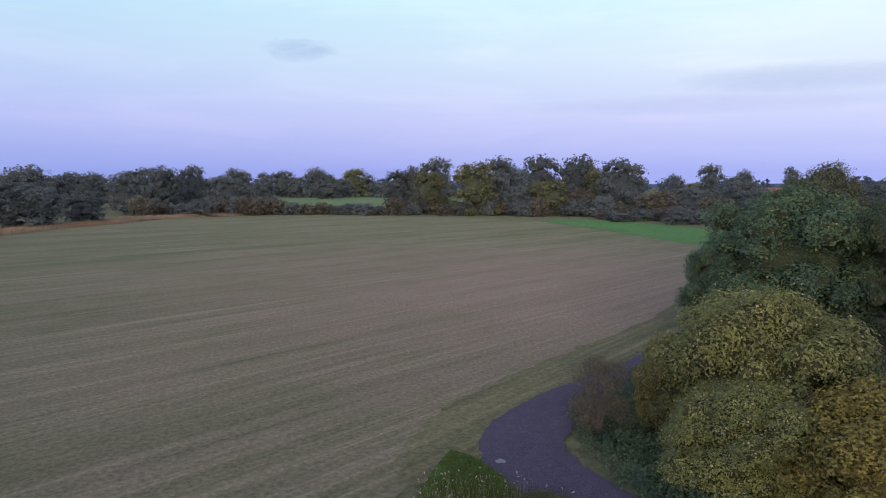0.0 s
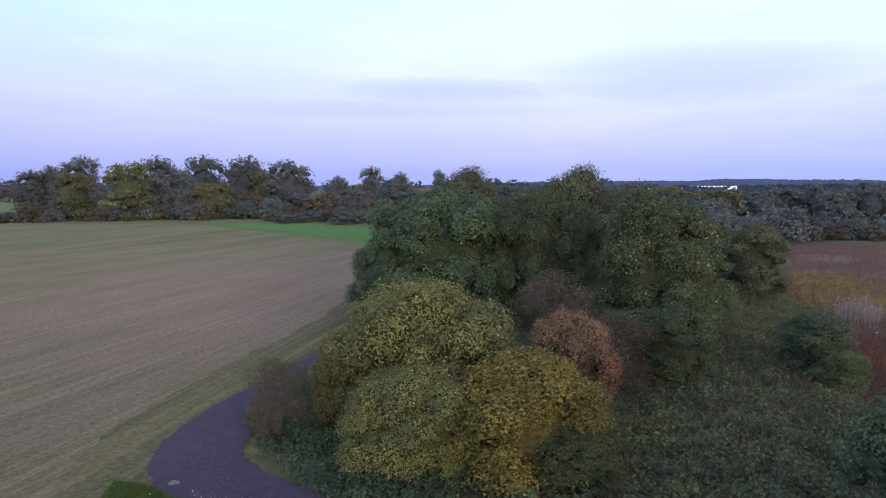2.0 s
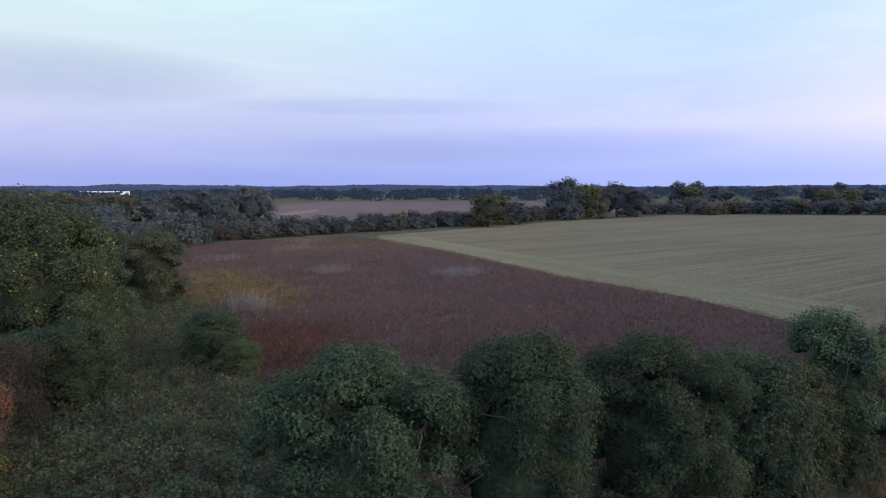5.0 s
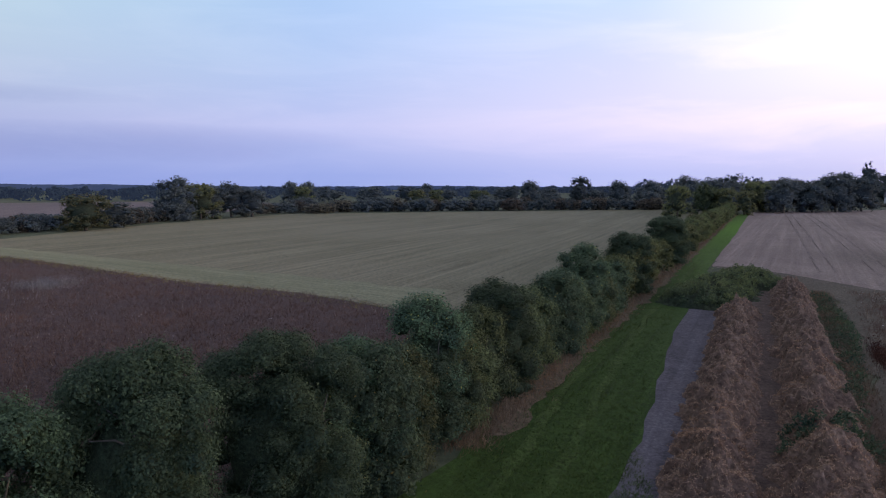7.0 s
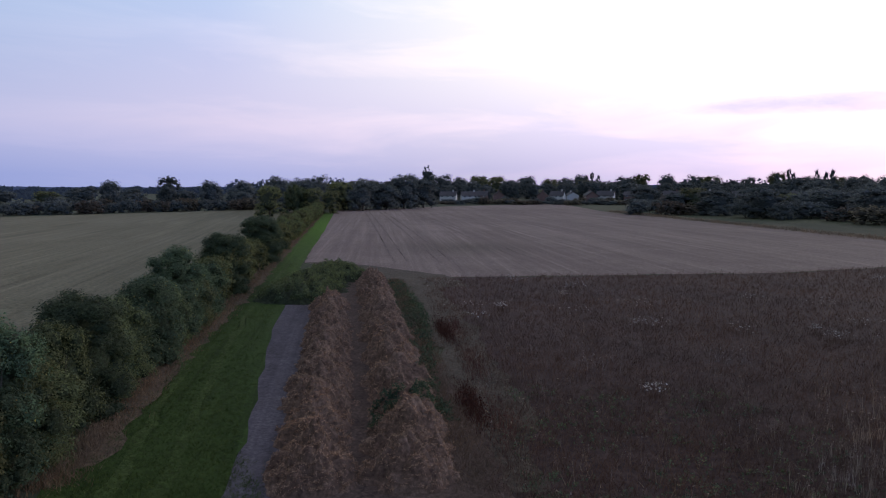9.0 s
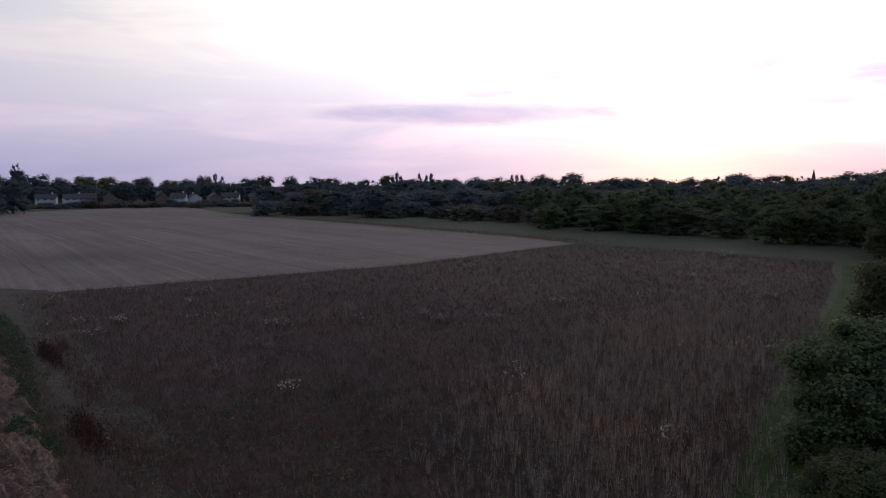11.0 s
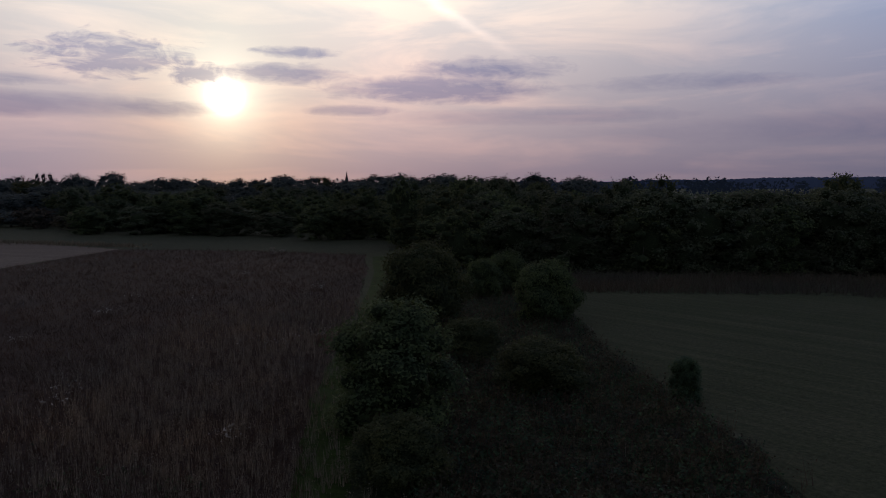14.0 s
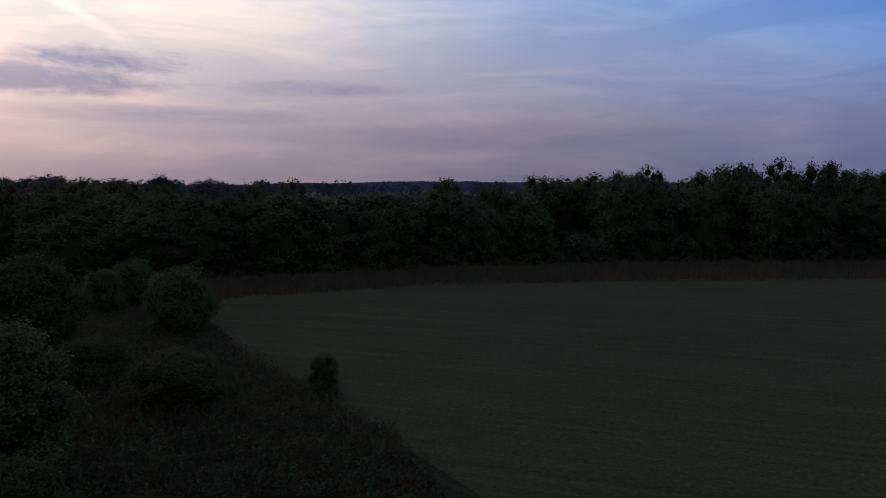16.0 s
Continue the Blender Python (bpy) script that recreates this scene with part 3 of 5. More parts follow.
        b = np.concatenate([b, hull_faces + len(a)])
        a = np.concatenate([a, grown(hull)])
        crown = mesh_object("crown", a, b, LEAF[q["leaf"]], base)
        crown.data.materials.append(SHADE_CORES.get(q["leaf"], SHADE_CORE))
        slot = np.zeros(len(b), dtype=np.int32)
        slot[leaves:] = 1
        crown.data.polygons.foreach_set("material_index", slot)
    else:
        mesh_object("crown", a, b, LEAF[q["leaf"]], base)
    return base


SPIN = np.random.default_rng(77)


def plant(kind, x, y, height, width, label="", turn=None):
    """Sets a plant of a kind into the ground; the first one is the model of the others."""
    q = PLANTS[kind]
    rz = SPIN.uniform(0, 360) if turn is None else turn
    m = pose(x, y, 0, 0, 0, rz) @ Matrix.Diagonal((width / q["width"], width / q["width"], height / q["height"], 1))
    if q["first"] is None:
        ob = q["first"] = build_plant(kind)
        ob.matrix_basis = m
    else:
        ob = copy_thing(q["first"], Matrix.Identity(4))
        ob.matrix_basis = m
    if label:
        ob["label"] = label
    return ob


def sheet(name, outline, z, mat, label, category="field", ragged=0.25, step=2.5, seed=0, kind="structure"):
    """A piece of ground laid over the earth, with an uneven edge."""
    rng = np.random.default_rng(seed)
    pts = []
    for (x0, y0), (x1, y1) in zip(outline, outline[1:] + outline[:1]):
        n = max(1, int(math.hypot(x1 - x0, y1 - y0) / step))
        n = min(n, 60)
        for i in range(n):
            t = i / n
            pts.append((x0 + (x1 - x0) * t + rng.normal() * ragged, y0 + (y1 - y0) * t + rng.normal() * ragged, z))
    area = sum(a[0] * b[1] - b[0] * a[1] for a, b in zip(pts, pts[1:] + pts[:1]))
    if area < 0:
        pts.reverse()
    ob = mesh_object(name, pts, [list(range(len(pts)))], mat)
    return tagged(ob, label, category, kind=kind)


def ribbon(name, line, width, z, mat, label, category, ragged=0.05, kind="structure", crown=0.0):
    """A strip of ground along a smooth line, slightly cambered."""
    pts = np.array(line, float)
    for _ in range(3):
        a, b = pts[:-1] * 0.75 + pts[1:] * 0.25, pts[:-1] * 0.25 + pts[1:] * 0.75
        pts = np.concatenate([pts[:1], np.stack([a, b], 1).reshape(-1, 2), pts[-1:]])
    d = unit(np.gradient(pts, axis=0))
    side = np.stack([-d[:, 1], d[:, 0]], 1)
    rng = np.random.default_rng(len(pts))
    v, f, cuts = [], [], (-0.5, -0.25, 0.0, 0.25, 0.5)
    for p, s in zip(pts, side):
        for c in cuts:
            q = p + s * (c * width + (rng.normal() * ragged if abs(c) == 0.5 else 0))
            v.append((q[0], q[1], z + crown * (1 - 4 * c * c)))
    for i in range(len(pts) - 1):
        for k in range(4):
            a = i * 5 + k
            f.append([a, a + 5, a + 6, a + 1][::-1])
    ob = mesh_object(name, v, f, mat, smooth=True)
    return tagged(ob, label, category, kind=kind)


def inside(poly, x, y):
    poly = np.array(poly)
    x0, y0 = poly[:, 0], poly[:, 1]
    x1, y1 = np.roll(x0, -1), np.roll(y0, -1)
    hit = ((y0 > y[:, None]) != (y1 > y[:, None])) & (x[:, None] < (x1 - x0) * (y[:, None] - y0) / (y1 - y0 + 1e-9) + x0)
    return hit.sum(1) % 2 == 1


def scatter(poly, count, rng, near=12.0, fuzz=0.0, falloff=1.3):
    """Places inside an outline, denser near the middle of the plan."""
    out = []
    p = np.array(poly)
    lo, hi = p.min(0), p.max(0)
    got = 0
    while got < count:
        q = rng.uniform(lo, hi, (count * 4, 2))
        d = np.hypot(q[:, 0], q[:, 1])
        q = q[rng.random(len(q)) < (near / np.maximum(d, near)) ** falloff]
        q = q[inside(poly, q[:, 0], q[:, 1])]
        out.append(q)
        got += len(q)
    return np.concatenate(out)[:count] + rng.normal(scale=fuzz + 1e-6, size=(count, 2))


def tufts(name, xy, height, spread, blades, width, mat, label, category, seed, z=0.0, head=0.0):
    """Standing stalks and blades in tufts, all in one mesh. head: size of a seed head on each stalk, 0 for none."""
    rng = np.random.default_rng(seed)
    n = len(xy) * blades
    root = np.repeat(xy, blades, 0) + rng.normal(scale=spread * 0.35, size=(n, 2))
    tall = np.repeat(rng.uniform(0.6, 1.25, len(xy)), blades) * height * rng.uniform(0.7, 1.15, n)
    lean = rng.normal(scale=spread * 0.5, size=(n, 2))
    a = rng.uniform(0, math.pi, n)
    side = np.stack([np.cos(a), np.sin(a)], 1) * (width * rng.uniform(0.6, 1.3, n))[:, None]
    z = np.broadcast_to(z, (len(xy),))
    zz = np.repeat(z, blades)
    b0 = np.column_stack([root - side * 0.5, zz])
    b1 = np.column_stack([root + side * 0.5, zz])
    tip = np.column_stack([root + lean, zz + tall])
    v = np.stack([b0, b1, tip], 1).reshape(-1, 3)
    f = np.arange(3 * n).reshape(-1, 3)
    if head:
        pick = rng.permutation(n)[: n // 2]
        p, q = leaf_arrays(tip[pick] - [0, 0, head * 0.3], unit(rng.normal(size=(len(pick), 3)) * [1, 1, 0.4]), head, rng, 0.45)
        f = np.concatenate([f, q + len(v)])
        v = np.concatenate([v, p])
    return tagged(mesh_object(name, v, f, mat), label, category, kind="stuff")


# ---------------------------------------------------------------- ground, fields and ways
PASTURE = ground_material("grazed_pasture", (0.05, 0.078, 0.036), (0.07, 0.1, 0.048), (0.09, 0.12, 0.06), 0.03, 2.0)
disc = [(4600 * math.cos(a), 4600 * math.sin(a), 0.0) for a in np.linspace(0, 2 * math.pi, 96, endpoint=False)]
tagged(mesh_object("ground", disc, [list(range(96))], GROUND), "flat green and brown farmland reaching the horizon", "ground", kind="structure")

FIELD = [(-18.2, -12.5), (-10, 0), (-3.5, 12), (-1.5, 21.5), (-0.1, 25.4), (1.6, 29.6), (4.7, 34.3), (11.3, 43.1), (18.8, 55), (32, 84), (43.6, 110), (37.4, 145), (25.3, 199),
         (2.8, 213), (-36, 238), (-55, 238), (-81, 206), (-87, 156), (-86, 134), (-96, 95), (-106, 50), (-98, 12), (-88.8, -7), (-70, -29.3), (-57.8, -42.6), (-45.4, -49.6),
         (-35.8, -54.2), (-31.7, -48.1), (-25.1, -32.8), (-22.7, -23.4), (-20.1, -17.1)]
PALEFIELD = [(50, -25), (56, -10.5), (66, -4), (79, 9), (103, 27), (131, 52), (140, 55), (175, 41), (212, 25), (269, -10), (276, -79), (272, -174), (240, -186), (82, -52.5), (52, -28)]
WEEDS_EAST = [(14, 6), (24, -5), (50, -25), (56, -9.8), (66, -4), (79, 9), (103, 27), (131, 52), (138, 61), (108, 80), (82, 62), (55.6, 42), (51.7, 34), (33.6, 20.6), (26.3, 14.9), (19, 10)]
STUBBLEFIELD = [(75, -54.5), (111, -84), (158, -122), (240, -190), (240, -275), (224, -345), (138, -245), (51, -171), (19.7, -144.7), (3.7, -124.5), (25, -85), (53, -55)]
WEEDS_SOUTH = [(53, -54), (37, -39.5), (23, -27), (17, -21), (9, -12), (-2, -10), (-4.1, -21), (-5.5, -27), (-8.7, -37), (-14.3, -51.3), (-24, -79), (-30, -98), (-14, -113), (3.7, -123.5), (24.5, -85)]
GREENFIELD = [(3.7, -125), (20, -146), (51, -172), (90, -205), (40, -200), (-10, -185), (-60, -150), (-40, -105), (-28, -100), (-14, -114)]
PLOUGHED = [(112, 100), (142, 78), (180, 62), (215, 45), (275, 22), (420, -25), (560, 20), (520, 250), (330, 230), (200, 165)]

sheet("field", FIELD, 0.03, DRILLED, "pale drilled field with faint straight seed rows", seed=1)
sheet("field", PALEFIELD, 0.03, PALE, "pale yellow-green stubble field combed by machine lines", seed=2)
sheet("field", STUBBLEFIELD, 0.03, STUBBLE, "buff stubble field with straight tramlines", seed=3)
sheet("field", PLOUGHED, 0.03, PLOUGH, "bare ploughed field of pinkish brown earth", seed=4)
sheet("weed_bed", WEEDS_EAST, 0.04, WEEDBED, "set-aside ground under dead brown weeds", seed=5)
sheet("weed_bed", WEEDS_SOUTH, 0.04, SOUTHBED, "set-aside ground under dead brown weeds", seed=6)
sheet("field", GREENFIELD, 0.03, MEADOW, "dull green meadow before a dark tree belt", seed=7)
sheet("green_strip", [(26, 206), (49.6, 193), (62, 152), (60, 125), (44, 106), (37.5, 146)], 0.035, CROP, "bright green strip of young crop", seed=8)
sheet("scrub_floor", [(7, 23), (6, 29), (11, 35.5), (22, 50), (45, 95), (70, 110), (108, 82), (55.6, 43), (51, 34), (33, 20.6), (20, 11), (12, 8)], 0.02, SCRUBBED, "shaded rough ground under scrub", "ground", seed=9)
sheet("scrub_floor", [(-5.5, -12), (-6.2, -27), (-10, -36), (-22, -68), (-31, -92), (-44, -68), (-36.5, -55), (-32, -47), (-25.5, -32), (-20.5, -17), (-17, -10)], 0.02, SCRUBBED, "shaded rough ground under brambles", "ground", seed=10)
sheet("field", [(-190, 560), (-75, 262), (0, 255), (20, 300), (20, 560)], 0.03, PASTURE, "green pasture behind the tree line", seed=12)

sheet("field", [(60, 330), (85, 420), (200, 420), (330, 400), (250, 260), (120, 250)], 0.03, PASTURE, "green pasture beyond the hedges", seed=26)
sheet("field", [(90, 470), (150, 700), (420, 640), (370, 420), (210, 440)], 0.03, PASTURE, "green pasture between far hedges", seed=27)
ribbon("farm_track", [(10, 2.5), (17.5, -4.5), (23, -10), (31, -15.8), (48.5, -29), (71, -47.5), (80, -54.5), (113, -82.5), (219, -171)], 6.0, 0.05, TRACKGRASS, "mown green grass track with two wheel marks", "track", 0.1)
for off in (-0.85, 0.85):
    k = 0.64 * off, 0.77 * off
    ribbon("wheel_mark", [(13 + k[0], -0.5 + k[1]), (20.6 + k[0], -8.2 + k[1]), (26.3 + k[0], -12.2 + k[1]), (39.5 + k[0], -21.6 + k[1]), (56 + k[0], -34.8 + k[1]), (76 + k[0], -52 + k[1])], 0.42, 0.065, WORN, "worn wheel mark in track grass", "track", 0.1)
ribbon("road", [(12, 8), (7.5, 15), (4.6, 21), (3.0, 24.4), (3.0, 26.9), (4.9, 30.3), (8.6, 34.3), (13.5, 39.8), (19.4, 47.2), (33, 71.5), (51, 107.5), (73, 160)], 3.3, 0.06, ASPHALT, "narrow bending road of dark purple-grey tarmac", "road", 0.06, crown=0.04)
ribbon("footpath", [(-1, -12), (-4.9, -21), (-6.5, -27), (-9.5, -36), (-17, -54), (-25, -75), (-31, -95)], 2.0, 0.05, TRACKGRASS, "mown green footpath between weeds and scrub", "path", 0.12)
sheet("dirt_strip", [(15.5, -8.2), (25.3, -13.7), (33.5, -20.2), (48.0, -31.2), (49.5, -34.0), (46, -37), (30, -24), (19.5, -14.5), (12, -11)], 0.043, DIRT, "bare grey dirt hardstanding beside straw heaps", "ground", 0.12, 0.5, seed=13)
sheet("straw_litter", [(14, -11.5), (19, -13), (30, -22.5), (47, -36), (59, -49), (57, -52), (34, -34), (22, -25), (14.5, -19), (10, -14)], 0.07, LITTER, "trodden dark straw litter under the heaps", "ground", 0.16, 0.5, seed=15)
sheet("dry_verge", [(53, -51.5), (37, -38.5), (23.2, -25.5), (17, -20), (14, -17.5), (12, -18.5), (20, -27), (36, -41.5), (52, -54)], 0.06, DRYEARTH, "strip of dry buff grass beside the weeds", "verge", 0.3, 1.2, seed=16)
sheet("verge", [(-0.9, 21), (0.2, 25.6), (1.4, 24.4), (3, 21.2), (5, 17), (1, 17)], 0.045, TRACKGRASS, "triangle of bright grass beside the road", "verge", 0.1, 1.0, seed=14)
sheet("field", [(-18.2, -12.5), (-10, 0), (-14, 6), (-60, 36), (-104, 62), (-106, 50), (-98, 12), (-88.8, -7), (-70, -29.3), (-57.8, -42.6), (-45.4, -49.6), (-35.8, -54.2), (-31.7, -48.1), (-25.1, -32.8), (-22.7, -23.4), (-20.1, -17.1)],
      0.036, DRILLED_BACKLIT, "greener end of the drilled field, darkened as if backlit", seed=21)
sheet("headland", [(57.5, -11), (66.3, -4.6), (79.5, 8.2), (103.5, 26), (132, 51), (139, 47), (112, 24), (88, 3), (72, -11), (64, -18)], 0.036, HEADLAND, "paler combed headland along the weeds", ragged=0.4, seed=22)

side = [(26.4, -8.3), (30, -11.2), (37.4, -17.0), (54.3, -31.2), (78, -51.2), (113, -80), (219, -168), (221, -165), (114, -77), (80, -48.5), (56, -28.5), (38.6, -15.2), (31, -10), (27, -7.6)]
sheet("dry_verge", [(x - 0.9, y - 1.1) for x, y in side], 0.075, RUSTGRASS, "rust-brown dry grass along the hedge", "verge", 0.2, 1.0, seed=23)
ROADSIDE = ground_material("roadside_turf", (0.054, 0.057, 0.029), (0.074, 0.072, 0.04), (0.1, 0.09, 0.054), 0.08, 4.0, rows=(38, 0.5), streak=0.5)
ribbon("road_verge", [(0.0, 22.5), (0.1, 25.0), (0.7, 27.6), (2.3, 31.2), (5.8, 36.2), (10.7, 42.2), (16.6, 49.6), (30.0, 73), (48, 109.5)], 3.4, 0.044, ROADSIDE, "rough turf strip with wheel lines beside the road", "verge", 0.14)
TRAMLINE = ground_material("tramline", (0.116, 0.081, 0.067), (0.158, 0.114, 0.094), (0.21, 0.155, 0.126), 0.2, 3.0)
for off, x0 in ((1.5, 62), (7.5, 57), (19, 51), (31, 45), (43, 40), (55, 35), (68, 30), (82, 26)):
    for gauge in (-0.9, 0.9):
        o = off + gauge
        x1, y1 = 222 - 0.64 * o, -192 - 0.77 * o
        y0 = y1 + (x1 - x0 - 4) * 0.835
        t = 0.93 if off < 40 else 0.75
        ribbon("wheel_mark", [(x0 + 4, y0), ((x0 + x1) / 2, (y0 + y1) / 2 + 1.2), (x0 + 4 + (x1 - x0 - 4) * t, y0 + (y1 - y0) * t)], 0.36, 0.04, TRAMLINE, "dark wheel line pressed into stubble", "track", 0.12)
sheet("road_patch", [(1.9, 24.1), (2.2, 24.05), (2.26, 24.3), (2.05, 24.45), (1.88, 24.3)], 0.108, plain_material("pale_mortar", (0.13, 0.12, 0.14)), "small pale mortar patch on dark tarmac", "road", 0.015, 0.1, seed=25)
sheet("dry_verge", [(47, -49), (53, -50), (62, -53.5), (76, -55.5), (72, -58.5), (53, -58), (45, -53)], 0.048, DRYEARTH, "dry buff turf between mound and stubble", "verge", 0.25, 1.2, seed=28)
sheet("straw_patch", [(246, 139), (256, 133), (300, 148), (318, 158), (290, 157)], 0.045, STUBBLE, "pale straw patch on ploughed earth", "ground", 0.4, 2.0, seed=24)

# ---------------------------------------------------------------- kinds of trees and shrubs
plant_kind("ash_tree", "tall full green ash tree among scrub", "tree", "green", 10, 10, 44000, 0.14, 0.02, 60, 0.125, 2, 11, wild=0.6, heart=0.67)
plant_kind("turning_tree", "tall green tree with scattered yellow leaves", "tree", "spotted", 9.5, 7, 32000, 0.125, 0.02, 50, 0.135, 2, 12, wild=0.6, heart=0.67)
plant_kind("dark_tree", "dark green rounded tree with dense crown", "tree", "deep", 11, 8, 20000, 0.17, 0.03, 54, 0.13, 1, 13, wild=0.5, heart=0.67)
plant_kind("olive_shrub", "large olive-yellow autumn shrub beside the road", "shrub", "olive", 6, 7.4, 48000, 0.1, 0.01, 64, 0.12, 5, 14, group="shrubs", wild=0.8, heart=0.67)
plant_kind("yellow_shrub", "golden yellow autumn shrub with dense leaves", "shrub", "yellow", 4.3, 3.8, 26000, 0.082, 0.01, 44, 0.13, 5, 15, group="shrubs", wild=0.8, heart=0.67)
plant_kind("rust_shrub", "pinkish rust autumn shrub with an orange branch", "shrub", "rust", 4.6, 4, 24000, 0.068, 0.02, 44, 0.13, 5, 16, second="orange", second_share=0.09, group="shrubs", wild=0.8, heart=0.67)
plant_kind("bare_shrub", "half-bare brown shrub with thin twigs", "shrub", "brown", 3.5, 3.2, 10000, 0.06, 0.05, 50, 0.11, 9, 17, bark=TWIG, gaps=0.6, heart=0, group="shrubs", sprays=2.0, limbs=63, twigs=14)
plant_kind("hedge_tree", "bushy dark green hedge tree beside the track", "tree", "blue", 6.5, 4.2, 26000, 0.085, 0.01, 44, 0.14, 3, 18, group="hedge", wild=0.6, heart=0.67)
plant_kind("hedge_tree__c", "rounded dark green hedge tree with small leaves", "tree", "blue", 6.6, 4.8, 84000, 0.062, 0.01, 90, 0.095, 3, 44, group="hedge", wild=0.6, heart=0.6, sprays=1.5, gaps=0.7)
plant_kind("hedge_tree__b", "bushy mid-green hedge tree beside the track", "tree", "green", 6.5, 4.4, 24000, 0.088, 0.01, 40, 0.145, 3, 38, group="hedge", wild=0.7, heart=0.67)
plant_kind("hedge_shrub", "dense green hedge shrub beside the track", "shrub", "green", 5, 3.8, 13000, 0.1, 0.01, 40, 0.14, 4, 19, group="hedge", wild=0.6, heart=0.67)
plant_kind("hedge_shrub__b", "dense dull green hawthorn hedge shrub", "shrub", "mid", 4.5, 3.6, 13000, 0.095, 0.01, 40, 0.14, 4, 20, group="hedge", wild=0.6, heart=0.67)
plant_kind("hedge_shrub__c", "dense olive-green hedge shrub along the field", "shrub", "hedge", 5, 4, 2400, 0.2, 0.01, 26, 0.15, 2, 33, group="hedge", wild=0.6, sprays=0.9, heart=0.66)
plant_kind("wood_shrub", "dark undergrowth shrub at the woodland edge", "shrub", "deep", 5, 4, 1800, 0.23, 0.01, 24, 0.15, 2, 36, group="woodland", wild=0.6, sprays=0.9, heart=0.66)
plant_kind("bush", "rounded dark green bush in rough ground", "bush", "mid", 4, 4.5, 17000, 0.11, 0.01, 44, 0.14, 4, 21, group="bushes", wild=0.6, heart=0.67)
plant_kind("wood_tree", "dark green tree at the edge of woodland", "tree", "deep", 12, 8.5, 3200, 0.31, 0.02, 30, 0.145, 1, 22, group="woodland", wild=0.5, sprays=0.9, heart=0.67)
plant_kind("wood_tree__b", "dark leafy woodland tree with uneven crown", "tree", "mid", 11, 7.5, 3200, 0.29, 0.02, 28, 0.15, 1, 23, group="woodland", wild=0.6, sprays=0.9, heart=0.67)
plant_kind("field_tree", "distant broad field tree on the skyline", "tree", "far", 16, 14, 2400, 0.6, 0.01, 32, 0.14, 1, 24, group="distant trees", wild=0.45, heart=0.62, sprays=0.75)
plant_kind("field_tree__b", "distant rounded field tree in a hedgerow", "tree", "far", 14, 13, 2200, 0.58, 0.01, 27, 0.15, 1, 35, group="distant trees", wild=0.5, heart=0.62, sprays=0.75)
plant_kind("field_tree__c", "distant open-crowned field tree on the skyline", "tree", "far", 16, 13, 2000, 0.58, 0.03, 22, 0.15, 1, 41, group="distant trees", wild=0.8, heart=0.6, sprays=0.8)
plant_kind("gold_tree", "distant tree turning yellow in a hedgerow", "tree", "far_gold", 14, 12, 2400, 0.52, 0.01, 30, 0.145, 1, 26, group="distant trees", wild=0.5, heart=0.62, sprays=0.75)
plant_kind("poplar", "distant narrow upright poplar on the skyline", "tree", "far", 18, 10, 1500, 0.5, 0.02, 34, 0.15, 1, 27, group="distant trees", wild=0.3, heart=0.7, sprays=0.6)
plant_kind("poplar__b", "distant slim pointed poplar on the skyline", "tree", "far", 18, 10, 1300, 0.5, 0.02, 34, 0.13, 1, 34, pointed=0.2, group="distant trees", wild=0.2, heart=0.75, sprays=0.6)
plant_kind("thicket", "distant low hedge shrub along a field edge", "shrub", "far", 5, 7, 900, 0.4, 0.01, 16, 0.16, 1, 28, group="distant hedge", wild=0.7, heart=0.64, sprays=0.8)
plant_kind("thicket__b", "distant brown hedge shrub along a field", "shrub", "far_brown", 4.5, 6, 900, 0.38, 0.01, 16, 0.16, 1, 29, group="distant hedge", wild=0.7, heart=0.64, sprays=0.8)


def here(kind, az, d, h, w, label="", turn=None):
    x, y = at(az, d)
    return plant(kind, x, y, h, w, label, turn)


# the clump of trees between the road and the weed field
here("ash_tree", 26.5, 50.5, 9.8, 11.5)
here("ash_tree", 35.0, 50, 9.9, 8.6)
here("turning_tree", 43.6, 43, 9.6, 7.6)
here("dark_tree", 28.5, 76, 12.0, 8)
here("dark_tree", 37.6, 66, 11.8, 7.5)
here("dark_tree", 41.5, 62, 10.2, 7)
here("turning_tree", 46.5, 52, 7.0, 6)
here("ash_tree", 21.8, 49.5, 6.2, 5)
here("dark_tree", 51.0, 66, 6.8, 6.4, "large rounded dark green bush at the field edge")
here("bush", 48.5, 72, 6.0, 6)
here("hedge_shrub", 45.5, 36, 4.0, 4.2)
here("hedge_shrub", 42.0, 37, 3.6, 3.6)
# foreground shrubs
here("olive_shrub", 25.2, 28.0, 6.1, 7.6)
here("olive_shrub", 24.0, 24.2, 3.6, 5.2, "lower pale olive shrub with drying leaves")
here("yellow_shrub", 33.6, 23.4, 4.3, 5.4)
here("olive_shrub", 28.6, 24.2, 3.0, 3.8, "low olive shrub with drying leaves")
here("bush", 36.5, 23.2, 2.4, 3.4, "dark green bramble mound below the yellow shrub")
here("olive_shrub", 19.0, 28.6, 4.2, 3.4, "yellow-green shrub at the edge of scrub")
here("rust_shrub", 37.2, 28.4, 4.9, 4.0, turn=-63)
here("bare_shrub", 36.0, 36, 5.6, 5.0, "grey-brown half-bare thorn with pale branches")
here("bare_shrub", 40.5, 33, 4.2, 4)
here("bare_shrub", 13.0, 28.0, 3.2, 2.7, "bare brown thorn bush beside the road")
here("bare_shrub", 28.7, 24.5, 3.4, 2.4)
here("hedge_shrub__b", 38.5, 22.0, 2.2, 3.2)
plant("hedge_shrub__b", 3.0, 19.4, 1.0, 2.2, "low green verge shrub beside the road")
